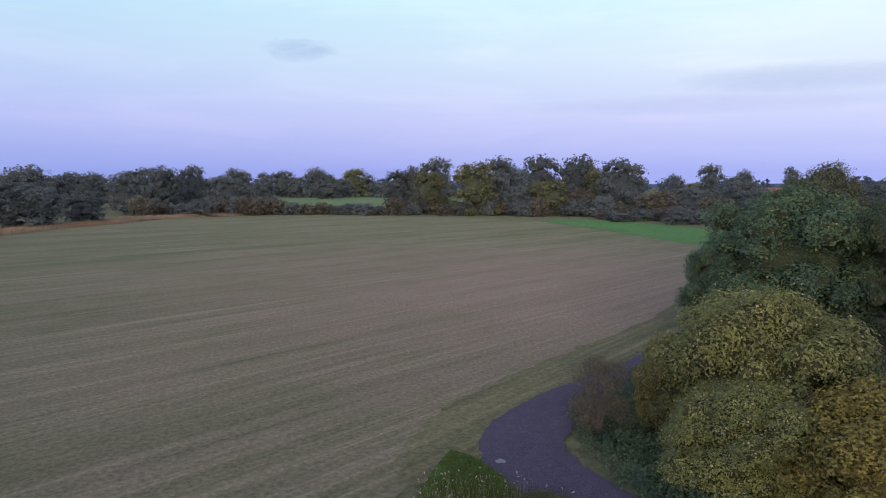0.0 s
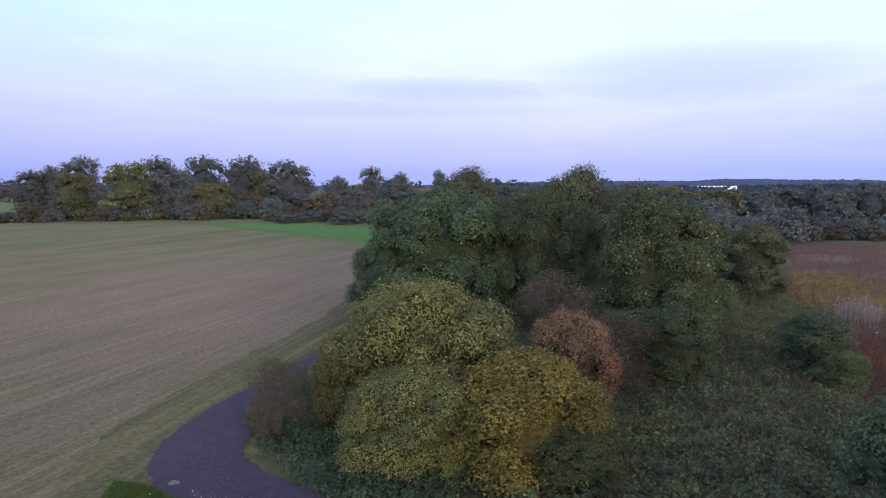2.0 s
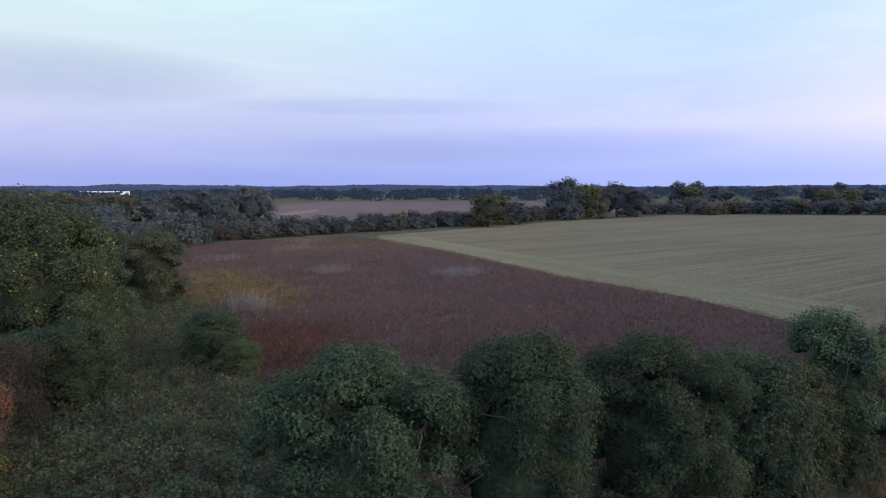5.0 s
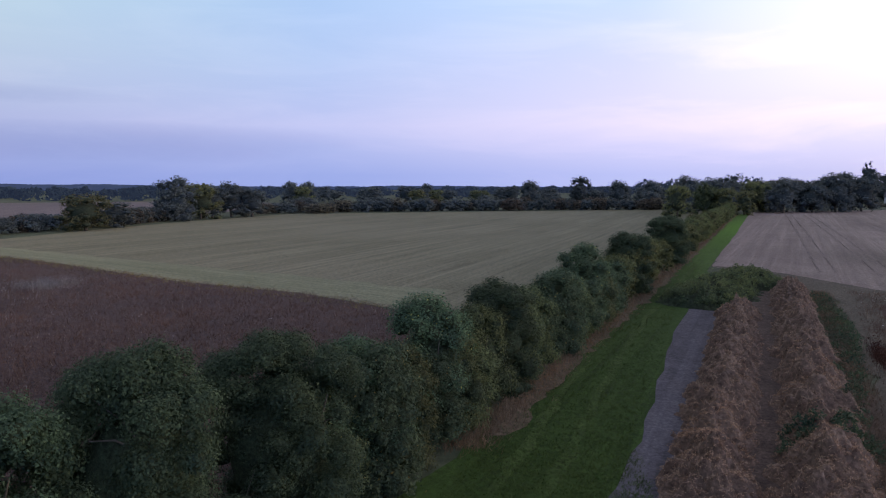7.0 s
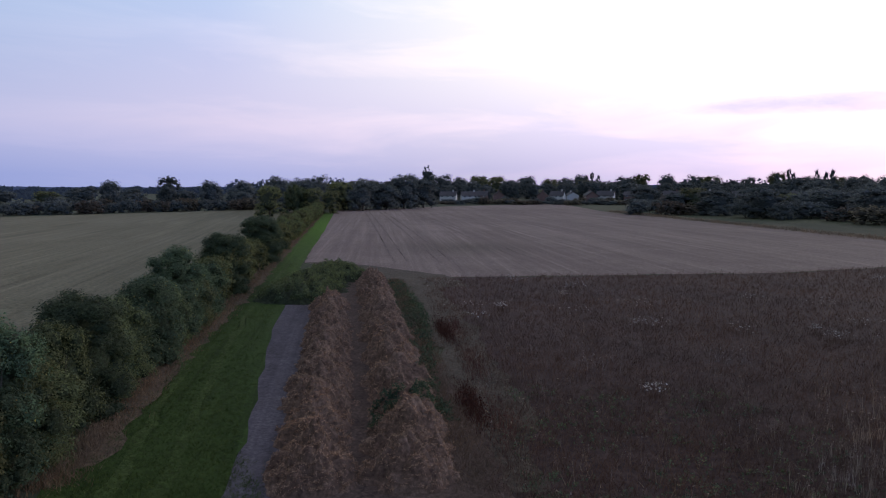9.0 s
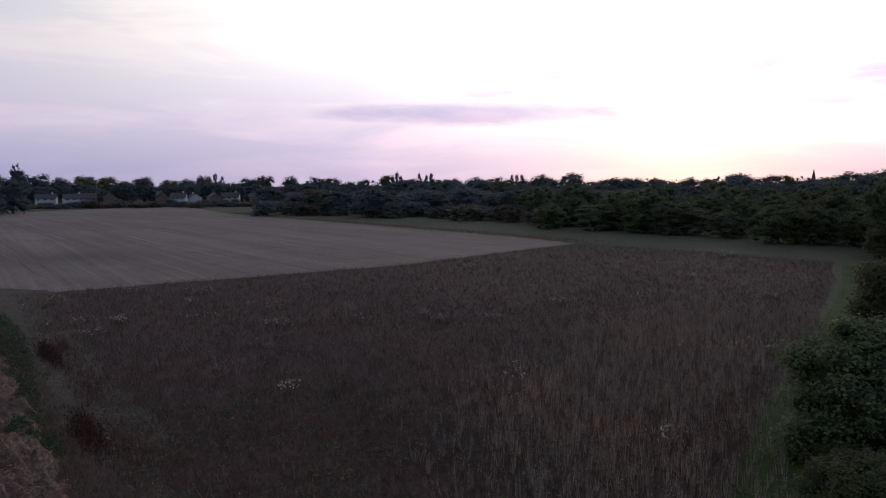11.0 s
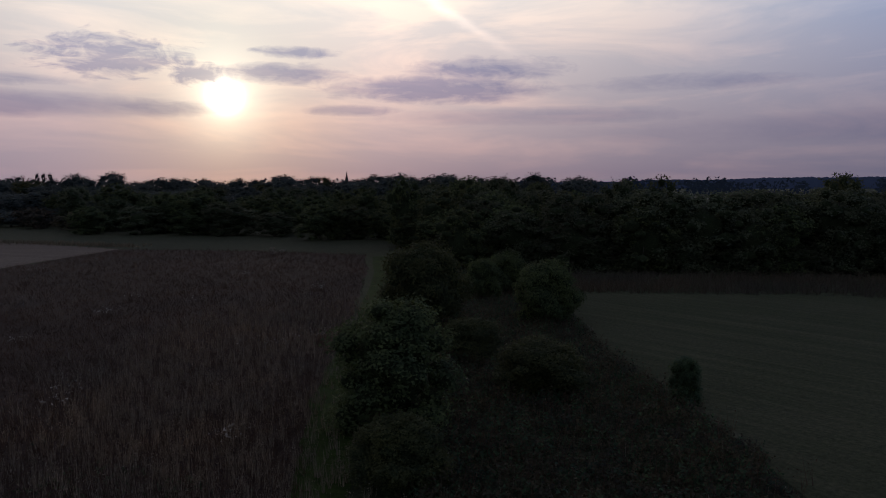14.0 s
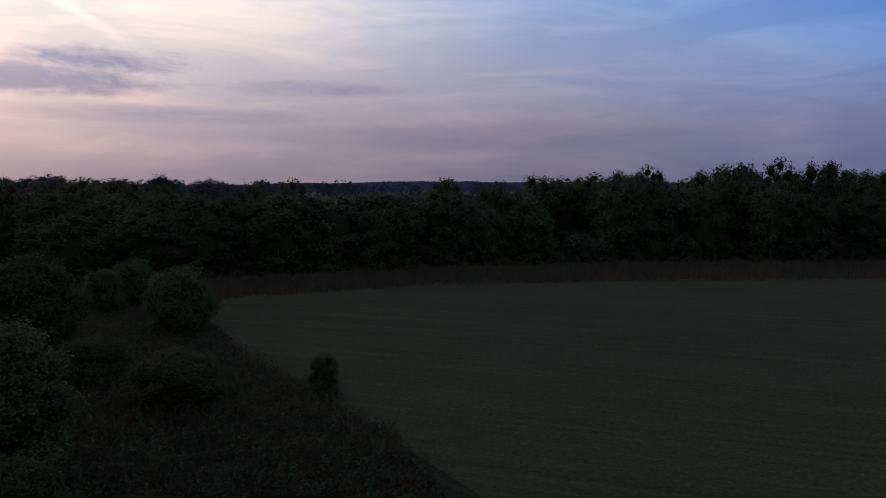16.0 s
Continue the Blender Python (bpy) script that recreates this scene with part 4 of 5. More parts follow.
here("hedge_shrub", 55.2, 40.5, 3.3, 3.9, "rounded mid-green bush in rough ground")
here("bush", 57.2, 38.5, 2.0, 2.6)

# the hedge along the track: trees first, then close shrubs
for az, d, h, w in ((66.6, 14.8, 6.6, 4.9), (80.4, 16.4, 6.5, 4.5), (91.2, 19.4, 6.0, 4.8)):
    here("hedge_tree__c", az, d, h, w)
for az, d, h, w in ((97.5, 23, 5.0, 4.0), (103.6, 27.5, 5.7, 4.4), (109.3, 34, 5.4, 4.4), (116.2, 50, 6.0, 4.4), (119.9, 67, 5.8, 4.8), (122.6, 92, 6.4, 6.0)):
    here("hedge_tree__b" if az in (103.6, 116.2) else "hedge_tree", az, d, h, w)
hrng = np.random.default_rng(5)
for s in np.arange(0, 250, 1.9):
    x, y = 19 + 0.767 * s, -2.2 - 0.642 * s
    if hrng.random() < 0.03:
        continue
    k = ("hedge_shrub", "hedge_shrub__b")[int(hrng.random() < 0.45)] if s < 42 else "hedge_shrub__c"
    h = hrng.uniform(3.4, 5.0)
    plant(k, x + hrng.normal(scale=0.3) + 0.95, y + hrng.normal(scale=0.3) + 1.1, h, hrng.uniform(3.0, 3.9))

# bushes beside the footpath
here("hedge_shrub__b", 199.0, 28.0, 5.5, 5.6, "pale-leaved shrub with upright shoots beside the path")
here("bush", 201.8, 50, 5.9, 6.6)
here("wood_tree__b", 205.0, 84, 7.4, 7.5, "lighter green willow at the woodland edge")
here("bush", 212.0, 51, 4.6, 5.0)
here("bush", 211.5, 33.5, 2.6, 4.8, "low dark bramble thicket in rough ground")
here("bush", 206.5, 62, 3.6, 3.6)
here("bush", 208.6, 66, 3.8, 4.2)
here("bush", 199.5, 22.5, 2.4, 3.4, "low dark bramble thicket beside the path")
here("bush", 205.5, 40, 2.4, 4.0, "low dark bramble thicket in rough ground")
here("hedge_shrub", 222.9, 33.4, 2.1, 1.6, "lone sapling at the field edge")
# woodland west and south-west
wrng = np.random.default_rng(8)
EDGE = [(-34, -84), (-44, -69), (-56, -61.5), (-71, -53), (-89, -38), (-104, -19), (-118, 0), (-128, 22)]
for row in range(3):
    for (x0, y0), (x1, y1) in zip(EDGE, EDGE[1:]):
        n = int(math.hypot(x1 - x0, y1 - y0) / 6.2)
        for i in range(n):
            t = (i + wrng.random()) / n
            x, y = x0 + (x1 - x0) * t, y0 + (y1 - y0) * t
            nx, ny = unit(np.array([x - 5, y + 10.0]))
            dd = row * 9.5 + wrng.uniform(0, 4)
            west = min(1.0, max(0.0, (y + 70) / 45))
            h = wrng.uniform(6.0, 8.5) + 2.2 * west if row == 0 else wrng.uniform(7.6, 10.6) + 4.2 * west
            plant("wood_tree" if wrng.random() < 0.6 else "wood_tree__b", x + nx * dd, y + ny * dd, h, wrng.uniform(6, 9))
for (x0, y0), (x1, y1) in zip(EDGE, EDGE[1:]):
    n = int(math.hypot(x1 - x0, y1 - y0) / 3.4)
    for i in range(n):
        t = (i + wrng.random()) / n
        plant("wood_shrub", x0 + (x1 - x0) * t - 1, y0 + (y1 - y0) * t - 1, wrng.uniform(2.6, 4.6), wrng.uniform(4, 5.5), "dark undergrowth shrub at the woodland edge")
for i in range(75):
    az, dd = wrng.uniform(203, 262), wrng.uniform(4, 46)
    base_d = 91 - 12 * min(1, max(0, (az - 203) / 10)) + 22 * max(0, (az - 222) / 40)
    x, y = at(az, base_d + dd)
    plant("wood_tree" if wrng.random() < 0.6 else "wood_tree__b", x, y, wrng.uniform(7.5, 9.8) + (2.4 if az > 240 else 0), wrng.uniform(7, 10))
for row in range(4):
    for i in range(13):
        t = (i + wrng.random()) / 13
        x, y = -36 - 62 * t - row * 8, -96 - 110 * t + wrng.normal() * 3
        plant("wood_tree" if wrng.random() < 0.5 else "wood_tree__b", x, y, wrng.uniform(7, 12), wrng.uniform(6.5, 9.5))


def belt(seed, kinds, az0, az1, d0, d1, step, h0, h1, w0, w1, spread=12.0):
    """A line of trees between two bearings, its distance running from d0 to d1."""
    rng = np.random.default_rng(seed)
    d = (d0 + d1) / 2
    n = max(2, int(abs(radians(az1 - az0)) * d / step))
    for i in range(n):
        t = (i + rng.random()) / n
        here(kinds[int(rng.integers(len(kinds)))], az0 + (az1 - az0) * t, d0 + (d1 - d0) * t + rng.normal() * spread * 0.5, rng.uniform(h0, h1), rng.uniform(w0, w1))


TREES, SHRUBS = ("field_tree", "field_tree__b", "field_tree__c", "field_tree", "field_tree__b", "field_tree__c", "gold_tree"), ("thicket", "thicket", "thicket__b")
# north: beyond the drilled field
belt(1, SHRUBS, -24, -13, 246, 240, 3.2, 3, 7, 6, 10, 9)
belt(29, SHRUBS, -14, -3, 242, 236, 3.2, 2.2, 4.4, 5, 9, 7)
belt(30, SHRUBS, -4, 15, 236, 226, 3.0, 3, 8, 6, 10, 9)
belt(32, SHRUBS, 15, 24, 226, 222, 3.4, 3, 6, 6, 10, 9)
belt(33, SHRUBS, 10, 36, 480, 430, 7, 3.5, 5.5, 9, 13, 12)
for az, d, h, w, k in ((-33.4, 186, 11.2, 17, "field_tree"), (-30.4, 188, 10.4, 14, "field_tree__b"), (-27.4, 205, 7.6, 11, "field_tree"), (-31, 300, 17.5, 20, "field_tree__b"), (-27, 310, 15, 18, "field_tree"),
                       (-24.6, 262, 14, 13, "field_tree"), (-22, 330, 18.5, 19, "field_tree__b"), (-19.8, 350, 19.5, 14, "field_tree"), (-23.5, 400, 19, 22, "field_tree"), (-17.2, 258, 13.5, 14, "field_tree"),
                       (-14.6, 262, 12, 12, "field_tree__b"), (-16.5, 560, 23, 22, "field_tree__b"), (-13, 590, 22, 24, "field_tree"), (-10.4, 560, 24, 22, "field_tree__b"), (-7.2, 600, 24, 24, "gold_tree"),
                       (-3.7, 330, 17, 15, "field_tree"), (-2.2, 330, 19, 16, "field_tree__b"), (-0.6, 300, 22, 17, "field_tree"), (-1.1, 236, 14.5, 13, "gold_tree"),
                       (2.6, 232, 17.5, 17, "gold_tree"), (4.6, 250, 20, 15, "field_tree"), (6.0, 262, 17, 14, "field_tree__b"), (8.0, 285, 22, 20, "field_tree"), (10.9, 270, 21.5, 18, "field_tree__b"),
                       (12.6, 262, 16, 13, "gold_tree"), (14.4, 245, 19, 18, "field_tree"), (8.6, 234, 11.5, 15, "gold_tree"), (6.4, 236, 10, 12, "field_tree"), (11.2, 234, 9, 11, "thicket__b"),
                       (20.9, 430, 22, 18, "field_tree"), (18.3, 450, 17, 14, "field_tree__b"), (23.4, 440, 19, 13, "field_tree__b"), (19.7, 218, 9.5, 14, "field_tree"), (22.8, 225, 12.5, 16, "field_tree__b"),
                       (17.2, 220, 8.5, 15, "thicket__b"), (26.5, 460, 21, 10, "field_tree"), (21.4, 200, 7, 12, "thicket__b"), (24.6, 205, 9, 13, "field_tree")):
    here(k, az, d, h, w)
belt(2, TREES, -34, -17, 470, 470, 13, 13, 18, 16, 24, 50)
belt(28, TREES, -18, -6, 620, 620, 13, 15, 22, 17, 24, 40)
belt(3, TREES, -12, 12, 560, 600, 18, 12, 17, 15, 22, 60)
belt(34, TREES, 12, 36, 700, 740, 24, 10, 15, 13, 20, 60)
belt(4, SHRUBS, 12, 30, 205, 165, 5, 2.5, 4.6, 7, 11, 10)
# east: hedges round the weed field, plough and pale field
belt(5, SHRUBS, 24, 50, 122, 118, 4.5, 4.5, 8, 7, 10, 16)
belt(6, SHRUBS, 26, 54, 150, 140, 5, 4.5, 8, 7, 11, 20)
belt(19, TREES, 40, 51.5, 205, 190, 5, 7, 11, 10, 15, 18)
belt(31, TREES, 52.4, 59.8, 192, 200, 3.6, 8, 11.2, 8, 12, 8)
belt(20, TREES, 30, 50, 340, 340, 11, 7, 11, 12, 18, 60)
for i in range(64):
    t = i / 63
    px, py = np.array([98, 92]) * (1 - t) + np.array([224, 28]) * t
    plant(SHRUBS[i % 3], px + hrng.normal(), py + hrng.normal(), hrng.uniform(3.0, 4.8), hrng.uniform(5, 7.5))
here("gold_tree", 77.6, 183, 8.6, 12)
here("field_tree", 79.6, 196, 6.5, 10)
belt(7, TREES, 83.0, 90, 222, 256, 5, 9.5, 12, 11, 14, 6)
here("field_tree", 83.7, 226, 13.5, 12)
belt(8, SHRUBS, 89, 127, 276, 325, 3.4, 3.8, 5.8, 7, 10, 8)
belt(21, TREES, 90, 128, 300, 345, 24, 6, 9, 9, 13, 12)
belt(9, TREES, 92, 128, 470, 450, 13, 8, 11.5, 11, 16, 60)
here("field_tree", 116.0, 430, 16.5, 15)
for az, d in ((92.5, 420), (93.8, 430), (103.5, 640), (112, 400), (119, 400), (121.5, 390)):
    here("field_tree__b", az, d, 14, 13)
# south-east: the belt at the end of the track, gardens of the village
belt(10, TREES, 123, 136, 285, 325, 5, 11, 15.5, 12, 17, 18)
belt(22, ("wood_tree__b", "gold_tree"), 123, 129, 245, 270, 5, 8, 12, 8, 12, 8)
belt(11, TREES, 126, 166, 490, 490, 9, 11, 15, 13, 18, 24)
belt(12, TREES, 130, 172, 560, 600, 11, 14, 21, 14, 19, 50)
belt(13, SHRUBS, 136, 153, 395, 385, 5, 1.8, 3.6, 8, 11, 12)
here("poplar", 136.2, 470, 24, 9)
for az in (149.0, 149.5, 150.0, 163.0, 163.8, 164.1, 165.6, 166.2, 166.6):
    here("poplar__b", az, 560, 19 + (az % 1) * 4, 5.5)
for az, d, h, w in ((153.6, 300, 10, 16), (158.8, 255, 9, 15), (162.3, 235, 10, 16), (166.5, 250, 9, 17), (169.5, 230, 10, 15)):
    here("field_tree", az, d, h, w)
belt(14, SHRUBS, 152, 182, 268, 180, 5, 3.5, 6, 8, 12, 14)
belt(26, TREES, 153, 176, 300, 240, 9, 7, 9.5, 11, 15, 20)
belt(27, SHRUBS + TREES[:2], 137, 166, 408, 402, 8, 2.0, 4.8, 6, 10, 14)
belt(15, TREES, 165, 200, 330, 300, 7, 9.5, 14, 12, 17, 40)
belt(23, TREES, 168, 186, 250, 215, 6.5, 8, 10.5, 12, 16, 20)
belt(16, ("wood_tree", "wood_tree__b"), 174, 200, 200, 150, 4.5, 7.5, 11, 9, 12, 26)
belt(25, ("wood_tree", "wood_tree__b"), 176, 201, 172, 118, 4.5, 5, 8, 8, 11, 16)
belt(17, TREES, 163, 206, 500, 480, 11, 13, 18, 15, 20, 60)
here("field_tree", 178.0, 500, 20, 20)
for az in (173.2, 173.6, 174.0):
    here("poplar__b", az, 560, 20, 5)
belt(18, TREES, 196, 216, 330, 300, 9, 13, 17, 15, 20, 40)
belt(24, ("wood_tree", "wood_tree__b"), 244, 268, 150, 150, 6, 11.5, 14, 9, 12, 20)


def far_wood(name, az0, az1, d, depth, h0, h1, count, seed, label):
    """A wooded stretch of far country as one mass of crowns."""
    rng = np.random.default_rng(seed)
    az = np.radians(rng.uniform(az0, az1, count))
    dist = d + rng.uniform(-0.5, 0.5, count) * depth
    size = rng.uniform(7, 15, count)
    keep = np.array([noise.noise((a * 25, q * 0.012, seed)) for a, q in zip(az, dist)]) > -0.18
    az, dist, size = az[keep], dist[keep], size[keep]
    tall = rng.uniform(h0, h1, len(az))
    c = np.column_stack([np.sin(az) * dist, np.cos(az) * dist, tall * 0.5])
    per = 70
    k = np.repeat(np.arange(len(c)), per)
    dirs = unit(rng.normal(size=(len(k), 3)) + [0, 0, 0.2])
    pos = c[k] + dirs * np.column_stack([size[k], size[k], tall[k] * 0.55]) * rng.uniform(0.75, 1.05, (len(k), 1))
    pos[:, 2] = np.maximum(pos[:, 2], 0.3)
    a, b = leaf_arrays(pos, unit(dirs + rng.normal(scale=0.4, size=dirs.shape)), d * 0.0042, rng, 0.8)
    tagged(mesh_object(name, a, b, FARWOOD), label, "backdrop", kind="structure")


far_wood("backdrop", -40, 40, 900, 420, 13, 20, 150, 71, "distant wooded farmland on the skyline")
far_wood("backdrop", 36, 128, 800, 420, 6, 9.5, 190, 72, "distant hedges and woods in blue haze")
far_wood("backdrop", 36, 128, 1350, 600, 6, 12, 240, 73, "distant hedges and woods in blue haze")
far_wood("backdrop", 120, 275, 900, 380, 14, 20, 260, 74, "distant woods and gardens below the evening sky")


def hills(name, az0, az1, d, low, high, seed):
    """A far ridge of country with an uneven wooded skyline."""
    n = 500
    v = []
    for i in range(n):
        a = az0 + (az1 - az0) * i / (n - 1)
        s = math.sin(math.pi * i / (n - 1)) ** 0.4
        z = low + (high - low) * (0.5 + 0.5 * noise.fractal((a * 0.09, seed, 0), 1, 2, 3)) + 5 * abs(noise.noise((a * 2.2, seed, 1))) + 3 * noise.noise((a * 7, seed, 2))
        x, y = at(a, d)
        x2, y2 = at(a, d + 500)
        v += [(x, y, 0), (x, y, z * s * 0.75), (x2, y2, z * s * 1.15)]
    f = np.array([[i * 3 + k, i * 3 + 3 + k, i * 3 + 4 + k, i * 3 + 1 + k] for i in range(n - 1) for k in (0, 1)])
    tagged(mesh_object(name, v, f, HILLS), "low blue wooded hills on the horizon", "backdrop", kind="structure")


hills("backdrop", 20, 92, 2700, 16, 38, 3)
hills("backdrop", 75, 118, 2800, 8, 22, 11)
hills("backdrop", 205, 262, 2700, 24, 48, 5)
hills("backdrop", -40, 30, 3000, 8, 22, 7)
hills("backdrop", 108, 180, 3000, 6, 18, 9)

# ---------------------------------------------------------------- straw heaps
def ridge(name, line, half, height, mat, label, category, seed, rough=0.45):
    """A long tipped heap: a ridge with lumps, laid in overlapping loads."""
    rng = np.random.default_rng(seed)
    pts = np.array(line, float)
    for _ in range(4):
        a, b = pts[:-1] * 0.75 + pts[1:] * 0.25, pts[:-1] * 0.25 + pts[1:] * 0.75
        pts = np.concatenate([pts[:1], np.stack([a, b], 1).reshape(-1, 2), pts[-1:]])
    step = np.concatenate([[0], np.cumsum(np.linalg.norm(np.diff(pts, axis=0), axis=1))])
    s = np.arange(0, step[-1], 0.16)
    px, py = np.interp(s, step, pts[:, 0]), np.interp(s, step, pts[:, 1])
    d = unit(np.stack([np.gradient(px), np.gradient(py)], 1))
    cuts = np.linspace(-1, 1, 33)
    v, crest = [], []
    for i in range(len(s)):
        ends = min(1, s[i] / (half * 0.8), (s[-1] - s[i]) / (half * 0.8))
        ends = math.sqrt(max(0, 1 - (1 - ends) ** 2))
        w = half * (0.92 + 0.35 * noise.noise((s[i] * 0.35, seed, 0)) + 0.22 * noise.noise((s[i] * 1.1, seed, 4))) * (0.3 + 0.7 * ends)
        for c in cuts:
            x, y = px[i] - d[i, 1] * c * w, py[i] + d[i, 0] * c * w
            p = Vector((x, y, seed))
            big, small = noise.voronoi(p * 1.25)[0][0], noise.voronoi(p * 3.1)[0][0]
            bumps = noise.fractal(p * 0.9, 0.8, 2.1, 3) * rough * 0.6 + (0.5 - big) * 0.95 + (0.45 - small) * 0.55 + noise.noise(p * 6.0) * 0.07
            load = ((s[i] + 0.5 * c * c + 0.3 * noise.noise(p * 0.8)) / 1.7 + seed) % 1.0
            z = height * ends * (1 - abs(c) ** 1.4) * (0.72 + 0.45 * load) + bumps * ends * (1 - abs(c) ** 6)
            v.append((x, y, max(-0.05, z)))
            crest.append((0.5 - big) + 0.7 * (0.45 - small))
    n, m = len(s), len(cuts)
    idx = np.arange(n * m).reshape(n, m)
    f = np.stack([idx[:-1, :-1], idx[1:, :-1], idx[1:, 1:], idx[:-1, 1:]], -1).reshape(-1, 4)
    ob = tagged(mesh_object(name, v, f, mat, smooth=True), label, category)
    v, crest = np.array(v), np.array(crest)
    return ob, v[crest > np.median(crest) - 0.05]


heap_a, va = ridge("manure_windrow", [(17.6, -12.9), (25.2, -18.9), (33.2, -25.7), (47.5, -37.3)], 1.75, 1.1, STRAW, "long ridge of brown strawy manure on dirt", "manure", 3)
heap_b, vb = ridge("manure_windrow", [(15.4, -15.2), (20.2, -19.8), (27.7, -26.1), (38.2, -34.8), (57, -50.3)], 1.8, 1.25, STRAW, "long uneven ridge of brown strawy manure", "manure", 7)
weedy, vw = ridge("overgrown_mound", [(49.5, -34), (57, -43), (64, -52)], 4.0, 1.35, SCRUBBED, "old heap overgrown with dark green weeds", "mound", 9, 0.5)
STRAND = blade_material("straw_strand", (0.11, 0.07, 0.048), (0.215, 0.142, 0.098), (0.38, 0.265, 0.185))
srng = np.random.default_rng(31)
# loose straw lies on the lump crests only, painting the hollows shadow-dark
for ob, vs in ((heap_a, va), (heap_b, vb)):
    vs = vs[vs[:, 2] > 0.12]
    n = 34000
    near = vs[srng.random(len(vs)) < np.minimum(1, (26 / np.hypot(vs[:, 0], vs[:, 1])) ** 1.5)]
    pick = near[srng.integers(0, len(near), n)] + srng.normal(scale=(0.06, 0.06, 0.025), size=(n, 3)) + [0, 0, 0.02]
    nor = unit(srng.normal(size=(n, 3)) * [0.8, 0.8, 1] + [0, 0, 0.5])
    a, b = leaf_arrays(pick, nor, 0.085, srng, 0.26)
    mesh_object("loose_straw", a, b, STRAND, ob)
vs = vw[vw[:, 2] > 0.3]
pick = vs[srng.integers(0, len(vs), 20000)] + srng.normal(scale=(0.1, 0.1, 0.12), size=(20000, 3)) + [0, 0, 0.15]
a, b = leaf_arrays(pick, unit(srng.normal(size=(20000, 3)) + [0, 0, 0.7]), 0.14, srng)
mound = vb[(vb[:, 0] < 22.1) & (vb[:, 0] > 20.3) & (vb[:, 2] > 0.3)]
pick = mound[srng.integers(0, len(mound), 2200)] + srng.normal(scale=0.08, size=(2200, 3)) + [0, 0, 0.05]
c, d = leaf_arrays(pick, unit(srng.normal(size=(2200, 3)) + [0, 0, 0.7]), 0.11, srng)
mesh_object("weed_tuft", c, d, LEAF["blue"], heap_b)
mesh_object("weed_cover", a, b, LEAF["mid"], weedy)

# ---------------------------------------------------------------- standing weeds and grasses
DOCK = blade_material("dead_weed", (0.062, 0.038, 0.032), (0.095, 0.06, 0.05), (0.138, 0.092, 0.075), (0.26, 0.23, 0.2), 0.015)
DOCKSOUTH = blade_material("dark_dead_weed", (0.063, 0.039, 0.031), (0.091, 0.057, 0.046), (0.126, 0.084, 0.065), (0.22, 0.18, 0.145), 0.012)
DARKDOCK = blade_material("dark_red_dock", (0.03, 0.014, 0.012), (0.048, 0.022, 0.018), (0.07, 0.034, 0.026))
RUSTBLADE = blade_material("rust_grass_blade", (0.1, 0.066, 0.042), (0.15, 0.104, 0.066), (0.21, 0.152, 0.098))
VERGEBLADE = blade_material("buff_verge_blade", (0.07, 0.052, 0.037), (0.11, 0.082, 0.058), (0.16, 0.12, 0.087))
UMBEL = blade_material("white_umbel", (0.19, 0.175, 0.16), (0.27, 0.25, 0.24), (0.36, 0.34, 0.32))
WISP = blade_material("pale_wisp", (0.15, 0.118, 0.095), (0.24, 0.195, 0.16), (0.36, 0.3, 0.25))
DOCKRED = blade_material("red_dock", (0.065, 0.032, 0.027), (0.095, 0.046, 0.038), (0.125, 0.065, 0.05))
DRYGRASS = blade_material("dry_grass", (0.12, 0.09, 0.064), (0.19, 0.148, 0.108), (0.28, 0.225, 0.17))
DULLGRASS = blade_material("dull_grass", (0.06, 0.05, 0.042), (0.09, 0.075, 0.064), (0.125, 0.105, 0.088))
GREENBLADE = blade_material("green_blade", (0.024, 0.043, 0.01), (0.04, 0.065, 0.016), (0.062, 0.09, 0.026))
GOLDROD = blade_material("yellow_weed", (0.11, 0.098, 0.036), (0.175, 0.152, 0.056), (0.24, 0.205, 0.08))
FLUFF = blade_material("seed_fluff", (0.11, 0.095, 0.092), (0.17, 0.15, 0.148), (0.26, 0.235, 0.23))
prng = np.random.default_rng(41)
tufts("dead_weeds", scatter(WEEDS_EAST, 30000, prng, 34, 0.3), 0.36, 0.4, 4, 0.03, DOCK, "standing dead brown weeds with seed heads", "weeds", 1, head=0.07)
tufts("dead_weeds", scatter(WEEDS_SOUTH, 36000, prng, 28, 0.3), 0.42, 0.4, 4, 0.026, DOCKSOUTH, "standing dead brown weeds with seed heads", "weeds", 2, head=0.06)
RED = [(24, 13.5), (30, 14.5), (44, 22), (45, 28), (39, 25), (33, 21.0), (26, 16)]
tufts("red_docks", scatter(RED, 2600, prng, 40, 2.4), 0.45, 0.3, 5, 0.03, DOCKRED, "dense rust-red dock stems", "weeds", 3, head=0.09)
GOLD = [(50, 31), (54, 38), (60, 44), (72, 53), (74, 49), (66, 40), (57, 30)]
tufts("yellow_weeds", scatter(GOLD, 1700, prng, 60, 2.5), 0.42, 0.4, 5, 0.036, GOLDROD, "yellowish grass and weeds at a field edge", "weeds", 4, head=0.09)
tufts("yellow_weeds", scatter([(100, 55), (118, 60), (124, 52), (108, 44)], 800, prng, 60, 5.0), 0.4, 0.4, 4, 0.04, GOLDROD, "yellowish grass among dead weeds", "weeds", 14, head=0.09)
line = np.linspace(0, 1, 900)[:, None]
tufts("yellow_weeds", np.array([[57, -9.5]]) * (1 - line) + np.array([[131, 52]]) * line + prng.normal(scale=1.0, size=(900, 2)), 0.35, 0.4, 4, 0.03, GOLDROD, "yellowish grass along the field edge", "grass", 15)
